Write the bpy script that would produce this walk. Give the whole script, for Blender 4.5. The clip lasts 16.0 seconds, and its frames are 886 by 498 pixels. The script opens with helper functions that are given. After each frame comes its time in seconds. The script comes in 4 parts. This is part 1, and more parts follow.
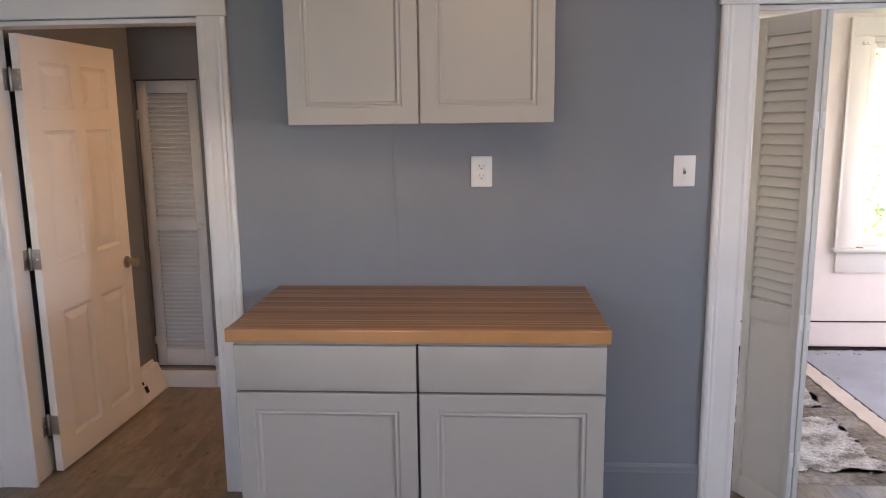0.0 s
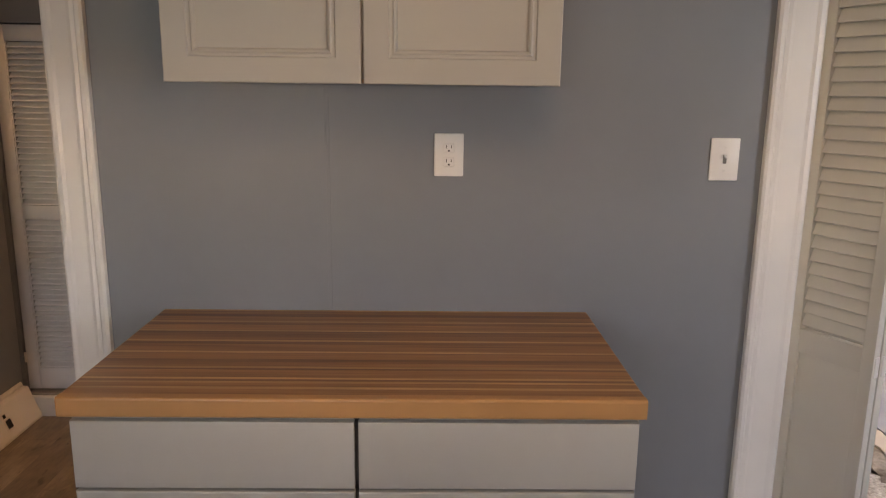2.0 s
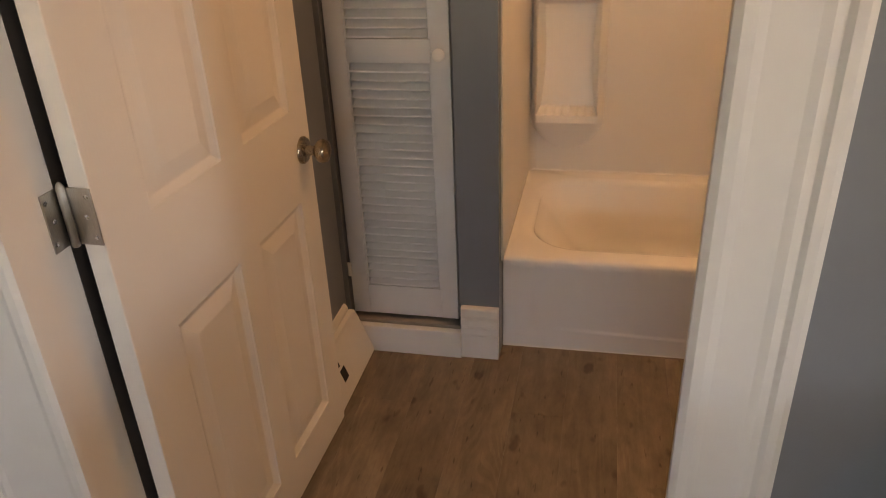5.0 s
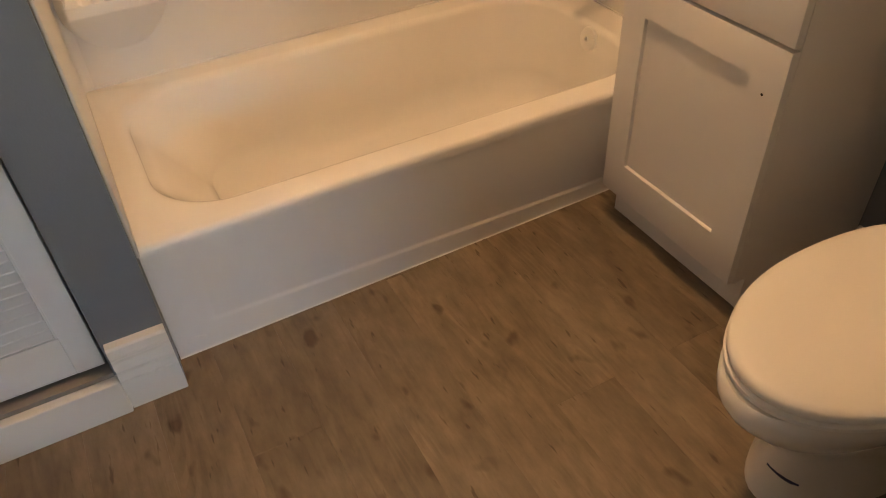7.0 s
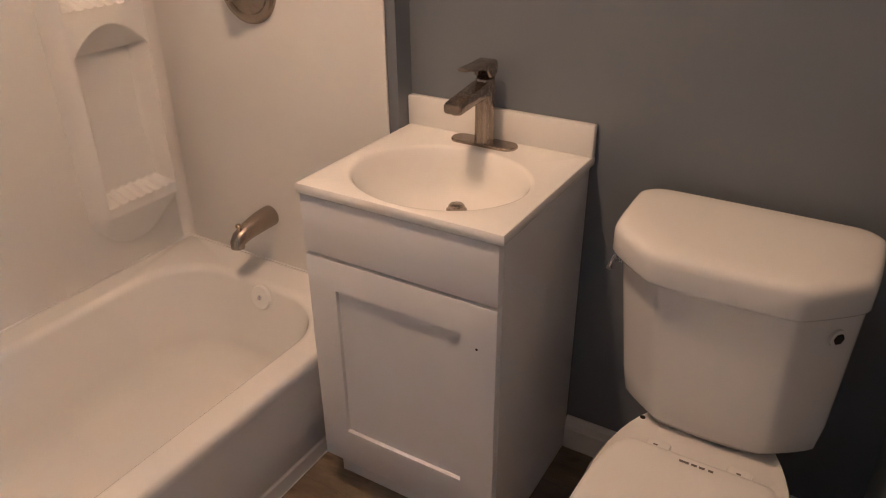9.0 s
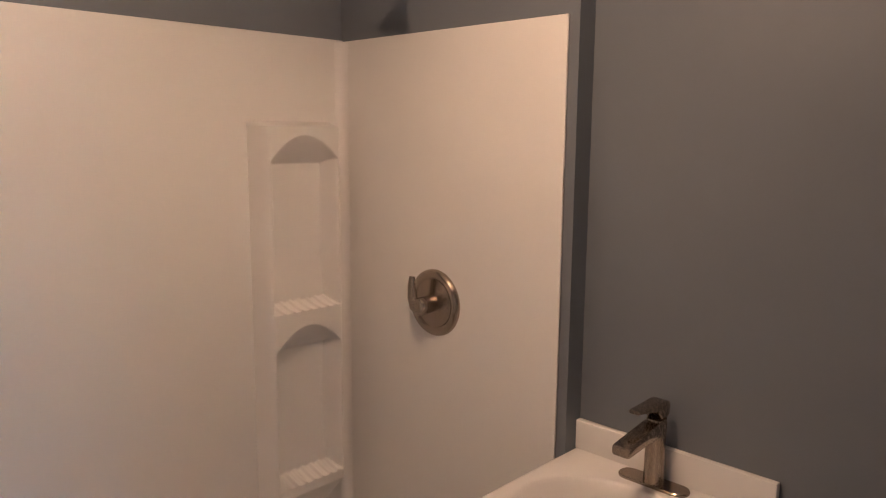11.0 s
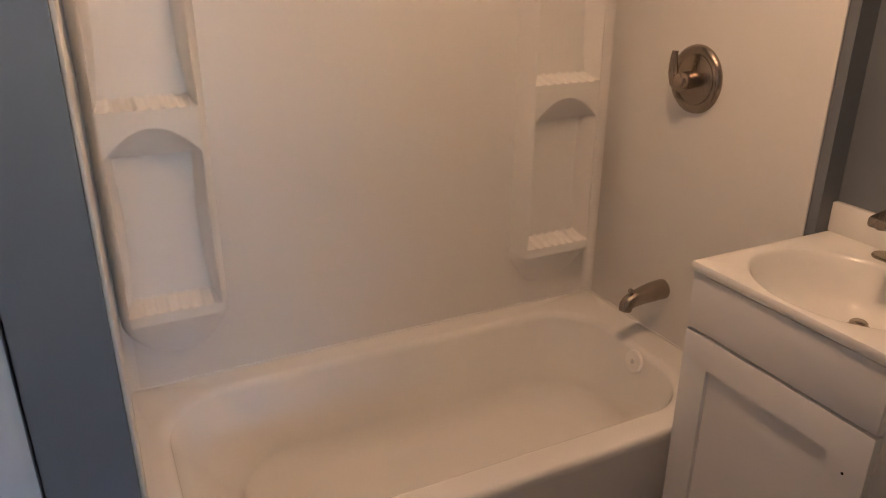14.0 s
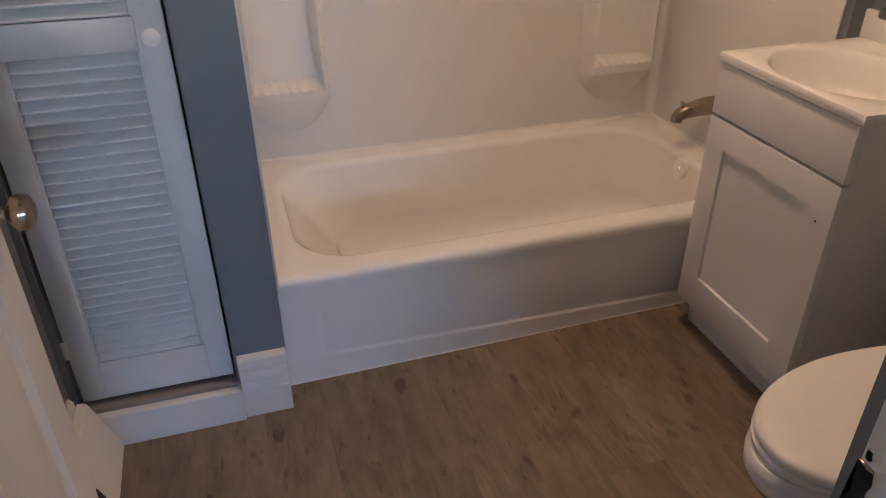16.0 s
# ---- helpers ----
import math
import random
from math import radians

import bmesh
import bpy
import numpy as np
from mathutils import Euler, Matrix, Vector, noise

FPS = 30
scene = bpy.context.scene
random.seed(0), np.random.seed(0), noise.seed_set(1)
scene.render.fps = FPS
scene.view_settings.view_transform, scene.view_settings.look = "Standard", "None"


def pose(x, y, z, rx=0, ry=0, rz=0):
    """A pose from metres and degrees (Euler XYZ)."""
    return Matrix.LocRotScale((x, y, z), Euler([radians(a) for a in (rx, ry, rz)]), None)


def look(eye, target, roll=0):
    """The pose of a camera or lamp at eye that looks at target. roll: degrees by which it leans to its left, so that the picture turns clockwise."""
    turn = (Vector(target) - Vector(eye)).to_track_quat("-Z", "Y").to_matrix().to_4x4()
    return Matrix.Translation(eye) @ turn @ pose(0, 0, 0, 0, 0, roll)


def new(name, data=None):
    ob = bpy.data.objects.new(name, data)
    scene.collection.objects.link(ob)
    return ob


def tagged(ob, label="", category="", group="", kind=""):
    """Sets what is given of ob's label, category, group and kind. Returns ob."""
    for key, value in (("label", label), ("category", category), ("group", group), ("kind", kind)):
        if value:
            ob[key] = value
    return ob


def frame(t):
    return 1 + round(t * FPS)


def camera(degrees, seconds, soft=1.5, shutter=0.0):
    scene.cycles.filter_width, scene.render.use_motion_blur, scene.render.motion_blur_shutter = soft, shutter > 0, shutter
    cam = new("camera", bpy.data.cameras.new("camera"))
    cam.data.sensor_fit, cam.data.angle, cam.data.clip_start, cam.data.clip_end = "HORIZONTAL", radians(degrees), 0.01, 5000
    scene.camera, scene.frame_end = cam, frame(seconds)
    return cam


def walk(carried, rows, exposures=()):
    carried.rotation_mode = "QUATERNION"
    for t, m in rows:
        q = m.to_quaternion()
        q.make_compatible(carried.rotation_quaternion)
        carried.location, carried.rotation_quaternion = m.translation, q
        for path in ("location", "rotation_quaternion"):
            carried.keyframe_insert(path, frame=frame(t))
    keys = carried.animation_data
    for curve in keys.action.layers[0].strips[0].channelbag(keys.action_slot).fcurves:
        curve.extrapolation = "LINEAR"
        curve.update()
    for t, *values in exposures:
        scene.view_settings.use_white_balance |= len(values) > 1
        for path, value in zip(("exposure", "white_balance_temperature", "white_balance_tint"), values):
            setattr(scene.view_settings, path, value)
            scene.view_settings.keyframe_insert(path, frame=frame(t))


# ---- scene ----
cam = camera(62.1, 16.0, soft=1.1)

# seconds, eye, target, roll
PATH = [
    (0, (0.234, -2.918, 1.582), (0.109, -0.953, 1.234), -0.7),
    (0.5, (0.223, -2.751, 1.566), (0.435, -0.798, 1.186), -0.7),
    (1, (0.295, -2.552, 1.56), (0.677, -0.63, 1.16), -0.0),
    (1.5, (0.293, -2.34, 1.55), (0.616, -0.411, 1.135), 0.4),
    (2, (0.159, -2.098, 1.55), (0.189, -0.143, 1.133), 0.7),
    (2.5, (0.016, -1.862, 1.536), (-0.297, 0.069, 1.118), 0.8),
    (3, (-0.212, -1.651, 1.529), (-0.755, 0.217, 1.068), 0.5),
    (3.2, (-0.333, -1.568, 1.526), (-0.915, 0.282, 1.037), 0.3),
    (5.3, (-1.123, -0.604, 1.42), (-1.417, 1.099, 0.413), -3.1),
    (5.5, (-1.203, -0.529, 1.425), (-1.383, 1.149, 0.354), -2.8),
    (6, (-1.315, -0.314, 1.377), (-1.273, 1.296, 0.192), -2.7),
    (6.5, (-1.297, -0.123, 1.318), (-0.961, 1.387, 0.051), -2.7),
    (7, (-1.231, 0.016, 1.287), (-0.567, 1.374, -0.021), -3.2),
    (7.5, (-1.198, 0.22, 1.28), (-0.202, 1.347, -0.038), -1.6),
    (8, (-1.182, 0.316, 1.318), (0.048, 1.256, 0.051), -0.7),
    (8.5, (-1.17, 0.306, 1.371), (0.212, 1.206, 0.239), -0.6),
    (9, (-1.162, 0.3, 1.418), (0.345, 1.207, 0.467), -0.5),
    (9.5, (-1.156, 0.298, 1.469), (0.43, 1.26, 0.721), -0.3),
    (10, (-1.151, 0.313, 1.526), (0.452, 1.378, 0.981), 0.0),
    (10.2, (-1.146, 0.318, 1.552), (0.438, 1.441, 1.072), -0.1),
    (12.3, (-1.233, 0.29, 1.6), (-0.177, 1.961, 1.296), 0.7),
    (12.5, (-1.249, 0.273, 1.58), (-0.233, 1.96, 1.232), 0.5),
    (13, (-1.257, 0.236, 1.541), (-0.331, 1.938, 1.046), 0.3),
    (13.5, (-1.256, 0.208, 1.488), (-0.389, 1.897, 0.859), 0.1),
    (14, (-1.269, 0.187, 1.451), (-0.454, 1.85, 0.697), 0.2),
    (14.5, (-1.302, 0.115, 1.411), (-0.536, 1.751, 0.553), 0.3),
    (15, (-1.342, 0.014, 1.386), (-0.642, 1.629, 0.437), 0.3),
    (15.5, (-1.351, -0.099, 1.373), (-0.741, 1.518, 0.366), 0.1),
    (16, (-1.335, -0.27, 1.358), (-0.833, 1.368, 0.326), -0.4),
]
EXPOSURES = [
    (0.0, 4.28, 7900, 28),
    (0.5, 3.82, 7700, 29),
    (1.0, 3.25, 8700, 29),
    (1.5, 3.48, 9200, 29),
    (2.0, 4.08, 10000, 29),
    (2.5, 4.31, 9900, 31),
    (3.2, 4.47, 9900, 32),
    (5.5, 4.15, 10300, 24),
    (6.5, 4.46, 9000, 18),
    (7.0, 4.76, 8200, 14),
    (8.0, 4.82, 6500, 15),
    (9.0, 4.66, 5750, 18),
    (10.0, 4.40, 5750, 20),
    (12.5, 3.99, 5800, 20),
    (14.0, 4.25, 6350, 20),
    (15.0, 4.12, 6600, 24),
    (15.5, 4.16, 6200, 22),
    (16.0, 4.42, 5850, 17),
]
walk(cam, [(t, look(eye, target, roll)) for t, eye, target, roll in PATH], EXPOSURES)

# ---- light ----
world = bpy.data.worlds.new("world")
scene.world = world
world.use_nodes = True
wn = world.node_tree
sky = wn.nodes.new("ShaderNodeTexSky")
sky.sky_type = "NISHITA"
sky.sun_disc = False
sky.sun_elevation, sky.sun_rotation = radians(48), radians(150)
wn.links.new(sky.outputs[0], wn.nodes["Background"].inputs[0])
wn.nodes["Background"].inputs[1].default_value = 0.15

sun = new("sun", bpy.data.lights.new("sun", "SUN"))
sun.data.energy, sun.data.angle, sun.data.color = 5.0, radians(0.5), (1.0, 0.95, 0.88)
sun.matrix_world = look((0, 0, 10), (3.0, 5.0, 0))


def area_lamp(name, eye, target, sx, sy, watts, color):
    d = bpy.data.lights.new(name, "AREA")
    d.shape, d.size, d.size_y, d.energy, d.color = "RECTANGLE", sx, sy, watts, color
    ob = new(name, d)
    ob.matrix_world = look(eye, target)
    return ob


def bulb(name, place, radius, watts, color):
    d = bpy.data.lights.new(name, "POINT")
    d.energy, d.shadow_soft_size, d.color = watts, radius, color
    ob = new(name, d)
    ob.location = place
    return ob


# daylight through the kitchen's window openings behind the camera, ceiling bulbs in kitchen and bathroom
area_lamp("kitchen_window_light", (-1.3, -4.38, 1.52), (-1.2, 0, 1.1), 1.7, 0.3, 1.25, (0.46, 0.70, 1.0))
area_lamp("kitchen_side_window_light", (3.38, -2.6, 1.55), (0, -1.6, 1.2), 0.7, 0.7, 2.9, (0.48, 0.70, 1.0))
bulb("kitchen_ceiling_bulb", (0.30, -1.75, 2.32), 0.13, 0.95, (1.0, 0.76, 0.53))
bulb("bathroom_ceiling_bulb", (-0.50, 1.10, 2.36), 0.045, 0.42, (1.0, 0.63, 0.345))
dome = area_lamp("bathroom_ceiling_dome", (-0.50, 1.10, 2.27), (-0.50, 1.1001, 0), 0.12, 0.12, 0.52, (1.0, 0.63, 0.345))
dome.data.shape = "DISK"
# fill lamp added in an unseen side opening to brighten the unfinished room
area_lamp("room_side_fill_light", (4.34, 1.10, 1.45), (2.0, 1.1, 0.9), 1.0, 1.3, 1.25, (0.92, 0.96, 1.0))


# ---- materials ----
def material(name):
    m = bpy.data.materials.new(name)
    m.use_nodes = True
    nt = m.node_tree
    return m, nt, nt.nodes["Principled BSDF"]


def node(nt, kind, **values):
    n = nt.nodes.new(kind)
    for key, value in values.items():
        n.inputs[key].default_value = value
    return n


def ramp(nt, fac, stops):
    r = nt.nodes.new("ShaderNodeValToRGB")
    el = r.color_ramp.elements
    while len(el) < len(stops):
        el.new(0.5)
    for e, (at, col) in zip(el, stops):
        e.position, e.color = at, (*col, 1)
    nt.links.new(fac, r.inputs[0])
    return r.outputs[0]


def spots(nt, scale, detail=3.0, rough=0.55, stretch=None, shift=None):
    """A noise in world metres, stretched along the axes."""
    geo = nt.nodes.new("ShaderNodeNewGeometry")
    out = geo.outputs["Position"]
    if stretch:
        mul = nt.nodes.new("ShaderNodeVectorMath")
        mul.operation = "MULTIPLY"
        mul.inputs[1].default_value = stretch
        nt.links.new(out, mul.inputs[0])
        out = mul.outputs[0]
    if shift:
        add = nt.nodes.new("ShaderNodeVectorMath")
        nt.links.new(out, add.inputs[0])
        nt.links.new(shift, add.inputs[1])
        out = add.outputs[0]
    n = node(nt, "ShaderNodeTexNoise", Scale=scale, Detail=detail, Roughness=rough)
    nt.links.new(out, n.inputs["Vector"])
    return n.outputs["Fac"]


def blend(nt, fac, a, b, mode="MIX"):
    m = nt.nodes.new("ShaderNodeMix")
    m.data_type, m.blend_type = "RGBA", mode
    for k, v in ((0, fac), (6, a), (7, b)):
        if isinstance(v, (int, float)):
            m.inputs[k].default_value = v
        elif isinstance(v, tuple):
            m.inputs[k].default_value = (*v, 1)
        else:
            nt.links.new(v, m.inputs[k])
    return m.outputs[2]


def bump(nt, bsdf, height, strength, distance=0.002):
    b = node(nt, "ShaderNodeBump", Strength=strength, Distance=distance)
    nt.links.new(height, b.inputs["Height"])
    nt.links.new(b.outputs[0], bsdf.inputs["Normal"])


def scaled(col, k):
    return tuple(min(1.0, c * k) for c in col)


def paint(name, col, rough=0.5, grain=180, relief=0.15, wear=0.07, stretch=None, sheen=0.5):
    m, nt, b = material(name)
    big = spots(nt, 2.2, 4)
    fine = spots(nt, grain, 3, stretch=stretch)
    c = ramp(nt, big, [(0.3, scaled(col, 1 - wear)), (0.7, scaled(col, 1 + wear))])
    nt.links.new(c, b.inputs["Base Color"])
    r = nt.nodes.new("ShaderNodeMapRange")
    r.inputs[3].default_value, r.inputs[4].default_value = rough * 0.85, rough * 1.15
    nt.links.new(big, r.inputs[0])
    nt.links.new(r.outputs[0], b.inputs["Roughness"])
    b.inputs["Specular IOR Level"].default_value = sheen
    bump(nt, b, fine, relief, 0.001)
    return m


def metal(name, col, rough, brushed=(60, 60, 4)):
    m, nt, b = material(name)
    b.inputs["Metallic"].default_value = 1
    f = spots(nt, 20, 3, stretch=brushed)
    nt.links.new(ramp(nt, f, [(0.3, scaled(col, 0.85)), (0.7, scaled(col, 1.1))]), b.inputs["Base Color"])
    r = nt.nodes.new("ShaderNodeMapRange")
    r.inputs[3].default_value, r.inputs[4].default_value = rough - 0.06, rough + 0.08
    nt.links.new(f, r.inputs[0])
    nt.links.new(r.outputs[0], b.inputs["Roughness"])
    return m


def plank_floor(name):
    m, nt, b = material(name)
    info = nt.nodes.new("ShaderNodeObjectInfo")
    comb = nt.nodes.new("ShaderNodeCombineXYZ")
    mul = nt.nodes.new("ShaderNodeMath")
    mul.operation = "MULTIPLY"
    mul.inputs[1].default_value = 37.0
    nt.links.new(info.outputs["Random"], mul.inputs[0])
    nt.links.new(mul.outputs[0], comb.inputs[0])
    nt.links.new(mul.outputs[0], comb.inputs[1])
    fine = spots(nt, 1.0, 5, 0.6, (95, 7.0, 1), comb.outputs[0])
    cloud = spots(nt, 1.0, 4, 0.6, (5, 1.6, 1), comb.outputs[0])
    knots = spots(nt, 1.0, 2, 0.5, (15, 8.0, 1), comb.outputs[0])
    wide = spots(nt, 1.0, 2, 0.4, (6.5, 0.9, 1), comb.outputs[0])
    rings = nt.nodes.new("ShaderNodeMath")
    rings.operation = "MULTIPLY"
    rings.inputs[1].default_value = 150.0
    nt.links.new(wide, rings.inputs[0])
    wave = nt.nodes.new("ShaderNodeMath")
    wave.operation = "SINE"
    nt.links.new(rings.outputs[0], wave.inputs[0])
    mottle = spots(nt, 1.0, 3, 0.55, (17, 6.0, 1), comb.outputs[0])
    patch = spots(nt, 1.0, 2, 0.5, (9, 2.2, 1), comb.outputs[0])
    base = ramp(nt, cloud, [(0.25, (0.146, 0.114, 0.079)), (0.5, (0.205, 0.164, 0.117)), (0.75, (0.275, 0.225, 0.167))])
    base = blend(nt, 1.0, base, ramp(nt, mottle, [(0.32, (0.78, 0.76, 0.75)), (0.6, (1.06, 1.05, 1.04))]), "MULTIPLY")
    where = ramp(nt, patch, [(0.46, (0.0, 0.0, 0.0)), (0.60, (1.0, 1.0, 1.0))])
    lines = blend(nt, where, (1.0, 1.0, 1.0), ramp(nt, wave.outputs[0], [(0.0, (0.87, 0.86, 0.85)), (0.55, (1.0, 1.0, 1.0))]))
    streak = ramp(nt, fine, [(0.30, (0.84, 0.82, 0.80)), (0.47, (1.0, 1.0, 1.0))])
    spot = ramp(nt, knots, [(0.645, (1.0, 1.0, 1.0)), (0.72, (0.50, 0.46, 0.42))])
    nicks = spots(nt, 1.0, 2, 0.5, (75, 13.0, 1), comb.outputs[0])
    spot = blend(nt, 1.0, spot, ramp(nt, nicks, [(0.66, (1.0, 1.0, 1.0)), (0.72, (0.52, 0.48, 0.44))]), "MULTIPLY")
    haze = spots(nt, 1.0, 5, 0.7, (30, 11.0, 1), comb.outputs[0])
    spot = blend(nt, 1.0, spot, ramp(nt, haze, [(0.35, (0.86, 0.85, 0.84)), (0.68, (1.16, 1.15, 1.14))]), "MULTIPLY")
    tone = nt.nodes.new("ShaderNodeMapRange")
    tone.inputs[3].default_value, tone.inputs[4].default_value = 0.86, 1.12
    nt.links.new(info.outputs["Random"], tone.inputs[0])
    c = blend(nt, 1.0, base, lines, "MULTIPLY")
    c = blend(nt, 1.0, c, streak, "MULTIPLY")
    c = blend(nt, 1.0, c, spot, "MULTIPLY")
    c = blend(nt, 1.0, c, tone.outputs[0], "MULTIPLY")
    nt.links.new(c, b.inputs["Base Color"])
    b.inputs["Roughness"].default_value = 0.42
    bump(nt, b, fine, 0.25, 0.001)
    return m


def stave_wood(name, tone_low, tone_high):
    m, nt, b = material(name)
    info = nt.nodes.new("ShaderNodeObjectInfo")
    comb = nt.nodes.new("ShaderNodeCombineXYZ")
    mul = nt.nodes.new("ShaderNodeMath")
    mul.operation = "MULTIPLY"
    mul.inputs[1].default_value = 53.0
    nt.links.new(info.outputs["Random"], mul.inputs[0])
    for k in range(3):
        nt.links.new(mul.outputs[0], comb.inputs[k])
    grain = spots(nt, 1.0, 6, 0.6, (3.0, 130, 130), comb.outputs[0])
    broad = spots(nt, 1.0, 3, 0.5, (1.2, 24, 24), comb.outputs[0])
    tone = ramp(nt, info.outputs["Random"], [(0.0, tone_low), (1.0, tone_high)])
    c = blend(nt, 1.0, tone, ramp(nt, broad, [(0.3, (0.70, 0.66, 0.62)), (0.65, (1.12, 1.1, 1.08))]), "MULTIPLY")
    c = blend(nt, 1.0, c, ramp(nt, grain, [(0.35, (0.7, 0.66, 0.62)), (0.6, (1.0, 1.0, 1.0))]), "MULTIPLY")
    nt.links.new(c, b.inputs["Base Color"])
    b.inputs["Roughness"].default_value = 0.38
    bump(nt, b, grain, 0.12, 0.0006)
    return m


M = {}
# one slate blue paint twice: shaded copy for the bathroom, lit copy for the kitchen
M["wall"] = paint("slate_blue_paint_bath_shaded", (0.166, 0.187, 0.218), 0.38, 240, 0.35, 0.05)
M["kitchen_wall"] = paint("slate_blue_paint_kitchen_lit", (0.196, 0.214, 0.240), 0.42, 240, 0.35, 0.05)
M["ceiling"] = paint("white_ceiling_paint", (0.75, 0.74, 0.71), 0.8, 90, 0.4, 0.04)
M["trim"] = paint("white_trim_gloss_paint", (0.74, 0.73, 0.71), 0.36, 70, 0.3, 0.05, (1, 1, 0.15))
M["door"] = paint("white_door_paint", (0.74, 0.72, 0.69), 0.4, 260, 0.25, 0.04, (1, 1, 0.12))
M["louver"] = paint("white_louver_paint", (0.68, 0.69, 0.70), 0.5, 160, 0.3, 0.07, (0.15, 1, 1))
M["bifold"] = paint("ivory_bifold_paint", (0.66, 0.65, 0.60), 0.5, 160, 0.25, 0.05, (0.15, 1, 1))
M["cabinet"] = paint("warm_grey_cabinet_paint", (0.395, 0.381, 0.345), 0.42, 320, 0.1, 0.03)
M["reveal"] = paint("dark_cabinet_gap", (0.05, 0.05, 0.05), 0.8)
M["plywood"] = paint("raw_maple_plywood", (0.56, 0.37, 0.22), 0.6, 60, 0.2, 0.12, (0.1, 1, 1))
M["acrylic"] = paint("white_acrylic", (0.76, 0.75, 0.73), 0.42, 60, 0.02, 0.02)
M["enamel"] = paint("white_tub_enamel", (0.78, 0.77, 0.75), 0.04, 30, 0.02, 0.02)
M["porcelain"] = paint("white_porcelain", (0.77, 0.76, 0.74), 0.10, 30, 0.02, 0.015)
M["marble"] = paint("white_cultured_marble", (0.82, 0.81, 0.79), 0.16, 30, 0.02, 0.02)
M["vanity"] = paint("white_vanity_lacquer", (0.73, 0.73, 0.74), 0.35, 260, 0.08, 0.02)
M["plastic"] = paint("white_plastic", (0.80, 0.79, 0.77), 0.32, 260, 0.04, 0.02)
M["nickel"] = metal("brushed_nickel", (0.37, 0.315, 0.265), 0.25)
M["brass"] = metal("aged_nickel_knob", (0.40, 0.33, 0.25), 0.26)
M["chrome"] = metal("chrome", (0.75, 0.75, 0.76), 0.12)
M["steel"] = metal("zinc_hinge_steel", (0.44, 0.42, 0.39), 0.36)
M["dark"] = paint("dark_void", (0.012, 0.012, 0.012), 0.9)
M["ink"] = paint("dark_blue_ink", (0.012, 0.018, 0.07), 0.5)
M["grey_ink_shade"] = paint("grey_print_and_slot_shade", (0.16, 0.15, 0.14), 0.6)
M["plank"] = plank_floor("brown_vinyl_plank")
M["stave_dark"] = stave_wood("dark_walnut_stave", (0.245, 0.108, 0.043), (0.31, 0.142, 0.057))
M["stave_mid"] = stave_wood("brown_oak_stave", (0.36, 0.168, 0.066), (0.46, 0.225, 0.092))
M["stave_light"] = stave_wood("golden_oak_stave", (0.56, 0.325, 0.150), (0.64, 0.39, 0.19))
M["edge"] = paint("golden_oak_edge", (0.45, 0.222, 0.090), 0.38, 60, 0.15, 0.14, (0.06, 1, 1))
M["subfloor"] = paint("dark_floor_joint", (0.105, 0.080, 0.060), 0.8)
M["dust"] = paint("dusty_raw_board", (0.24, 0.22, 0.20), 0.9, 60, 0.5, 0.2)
M["room_wall"] = paint("offwhite_room_wall", (0.78, 0.72, 0.69), 0.75, 120, 0.4, 0.05)
M["bluefloor"] = paint("blue_grey_painted_floor", (0.30, 0.32, 0.37), 0.5, 50, 0.3, 0.18)
M["strip"] = paint("pale_pine_strip", (0.60, 0.52, 0.46), 0.8, 40, 0.4, 0.15, (1, 0.1, 1))
# near-black for strips in the baseboard gaps: rot plus the gaps' shade
M["rot"] = paint("dark_gap_shade_rot", (0.045, 0.03, 0.022), 0.9, 50, 0.8, 0.4)


def rough_ground(name, a, b_, c_, scale):
    m, nt, b = material(name)
    n = spots(nt, scale, 8, 0.65)
    f = spots(nt, scale * 8, 5, 0.6)
    base = ramp(nt, n, [(0.38, a), (0.52, b_), (0.66, c_)])
    nt.links.new(blend(nt, 1.0, base, ramp(nt, f, [(0.3, (0.65, 0.65, 0.65)), (0.7, (1.15, 1.15, 1.15))]), "MULTIPLY"), b.inputs["Base Color"])
    b.inputs["Roughness"].default_value = 0.85
    bump(nt, b, f, 0.8, 0.006)
    return m


M["mortar"] = rough_ground("bare_mortar_floor", (0.12, 0.10, 0.085), (0.22, 0.19, 0.165), (0.34, 0.31, 0.28), 4.0)
M["thinset"] = rough_ground("pale_thinset_patch", (0.20, 0.18, 0.165), (0.50, 0.49, 0.48), (0.66, 0.66, 0.66), 9.0)
M["lawn"] = rough_ground("lawn_ground", (0.05, 0.08, 0.025), (0.09, 0.13, 0.04), (0.14, 0.17, 0.07), 1.5)
M["leaf"] = paint("leaf_green", (0.16, 0.22, 0.12), 0.55, 40, 0.2, 0.35)
M["bark"] = paint("brown_bark", (0.22, 0.19, 0.16), 0.9, 40, 0.8, 0.2)
M["brickhouse"] = paint("red_house_siding", (0.34, 0.17, 0.13), 0.8, 20, 0.4, 0.15)
M["shingle"] = paint("grey_shingle", (0.16, 0.15, 0.15), 0.9, 20, 0.5, 0.15)


def glass_material():
    m, nt, b = material("window_glass")
    b.inputs["Base Color"].default_value = (0.97, 0.99, 0.98, 1)
    b.inputs["Roughness"].default_value = 0.02
    b.inputs["Transmission Weight"].default_value = 1
    b.inputs["IOR"].default_value = 1.1
    return m


M["glass"] = glass_material()


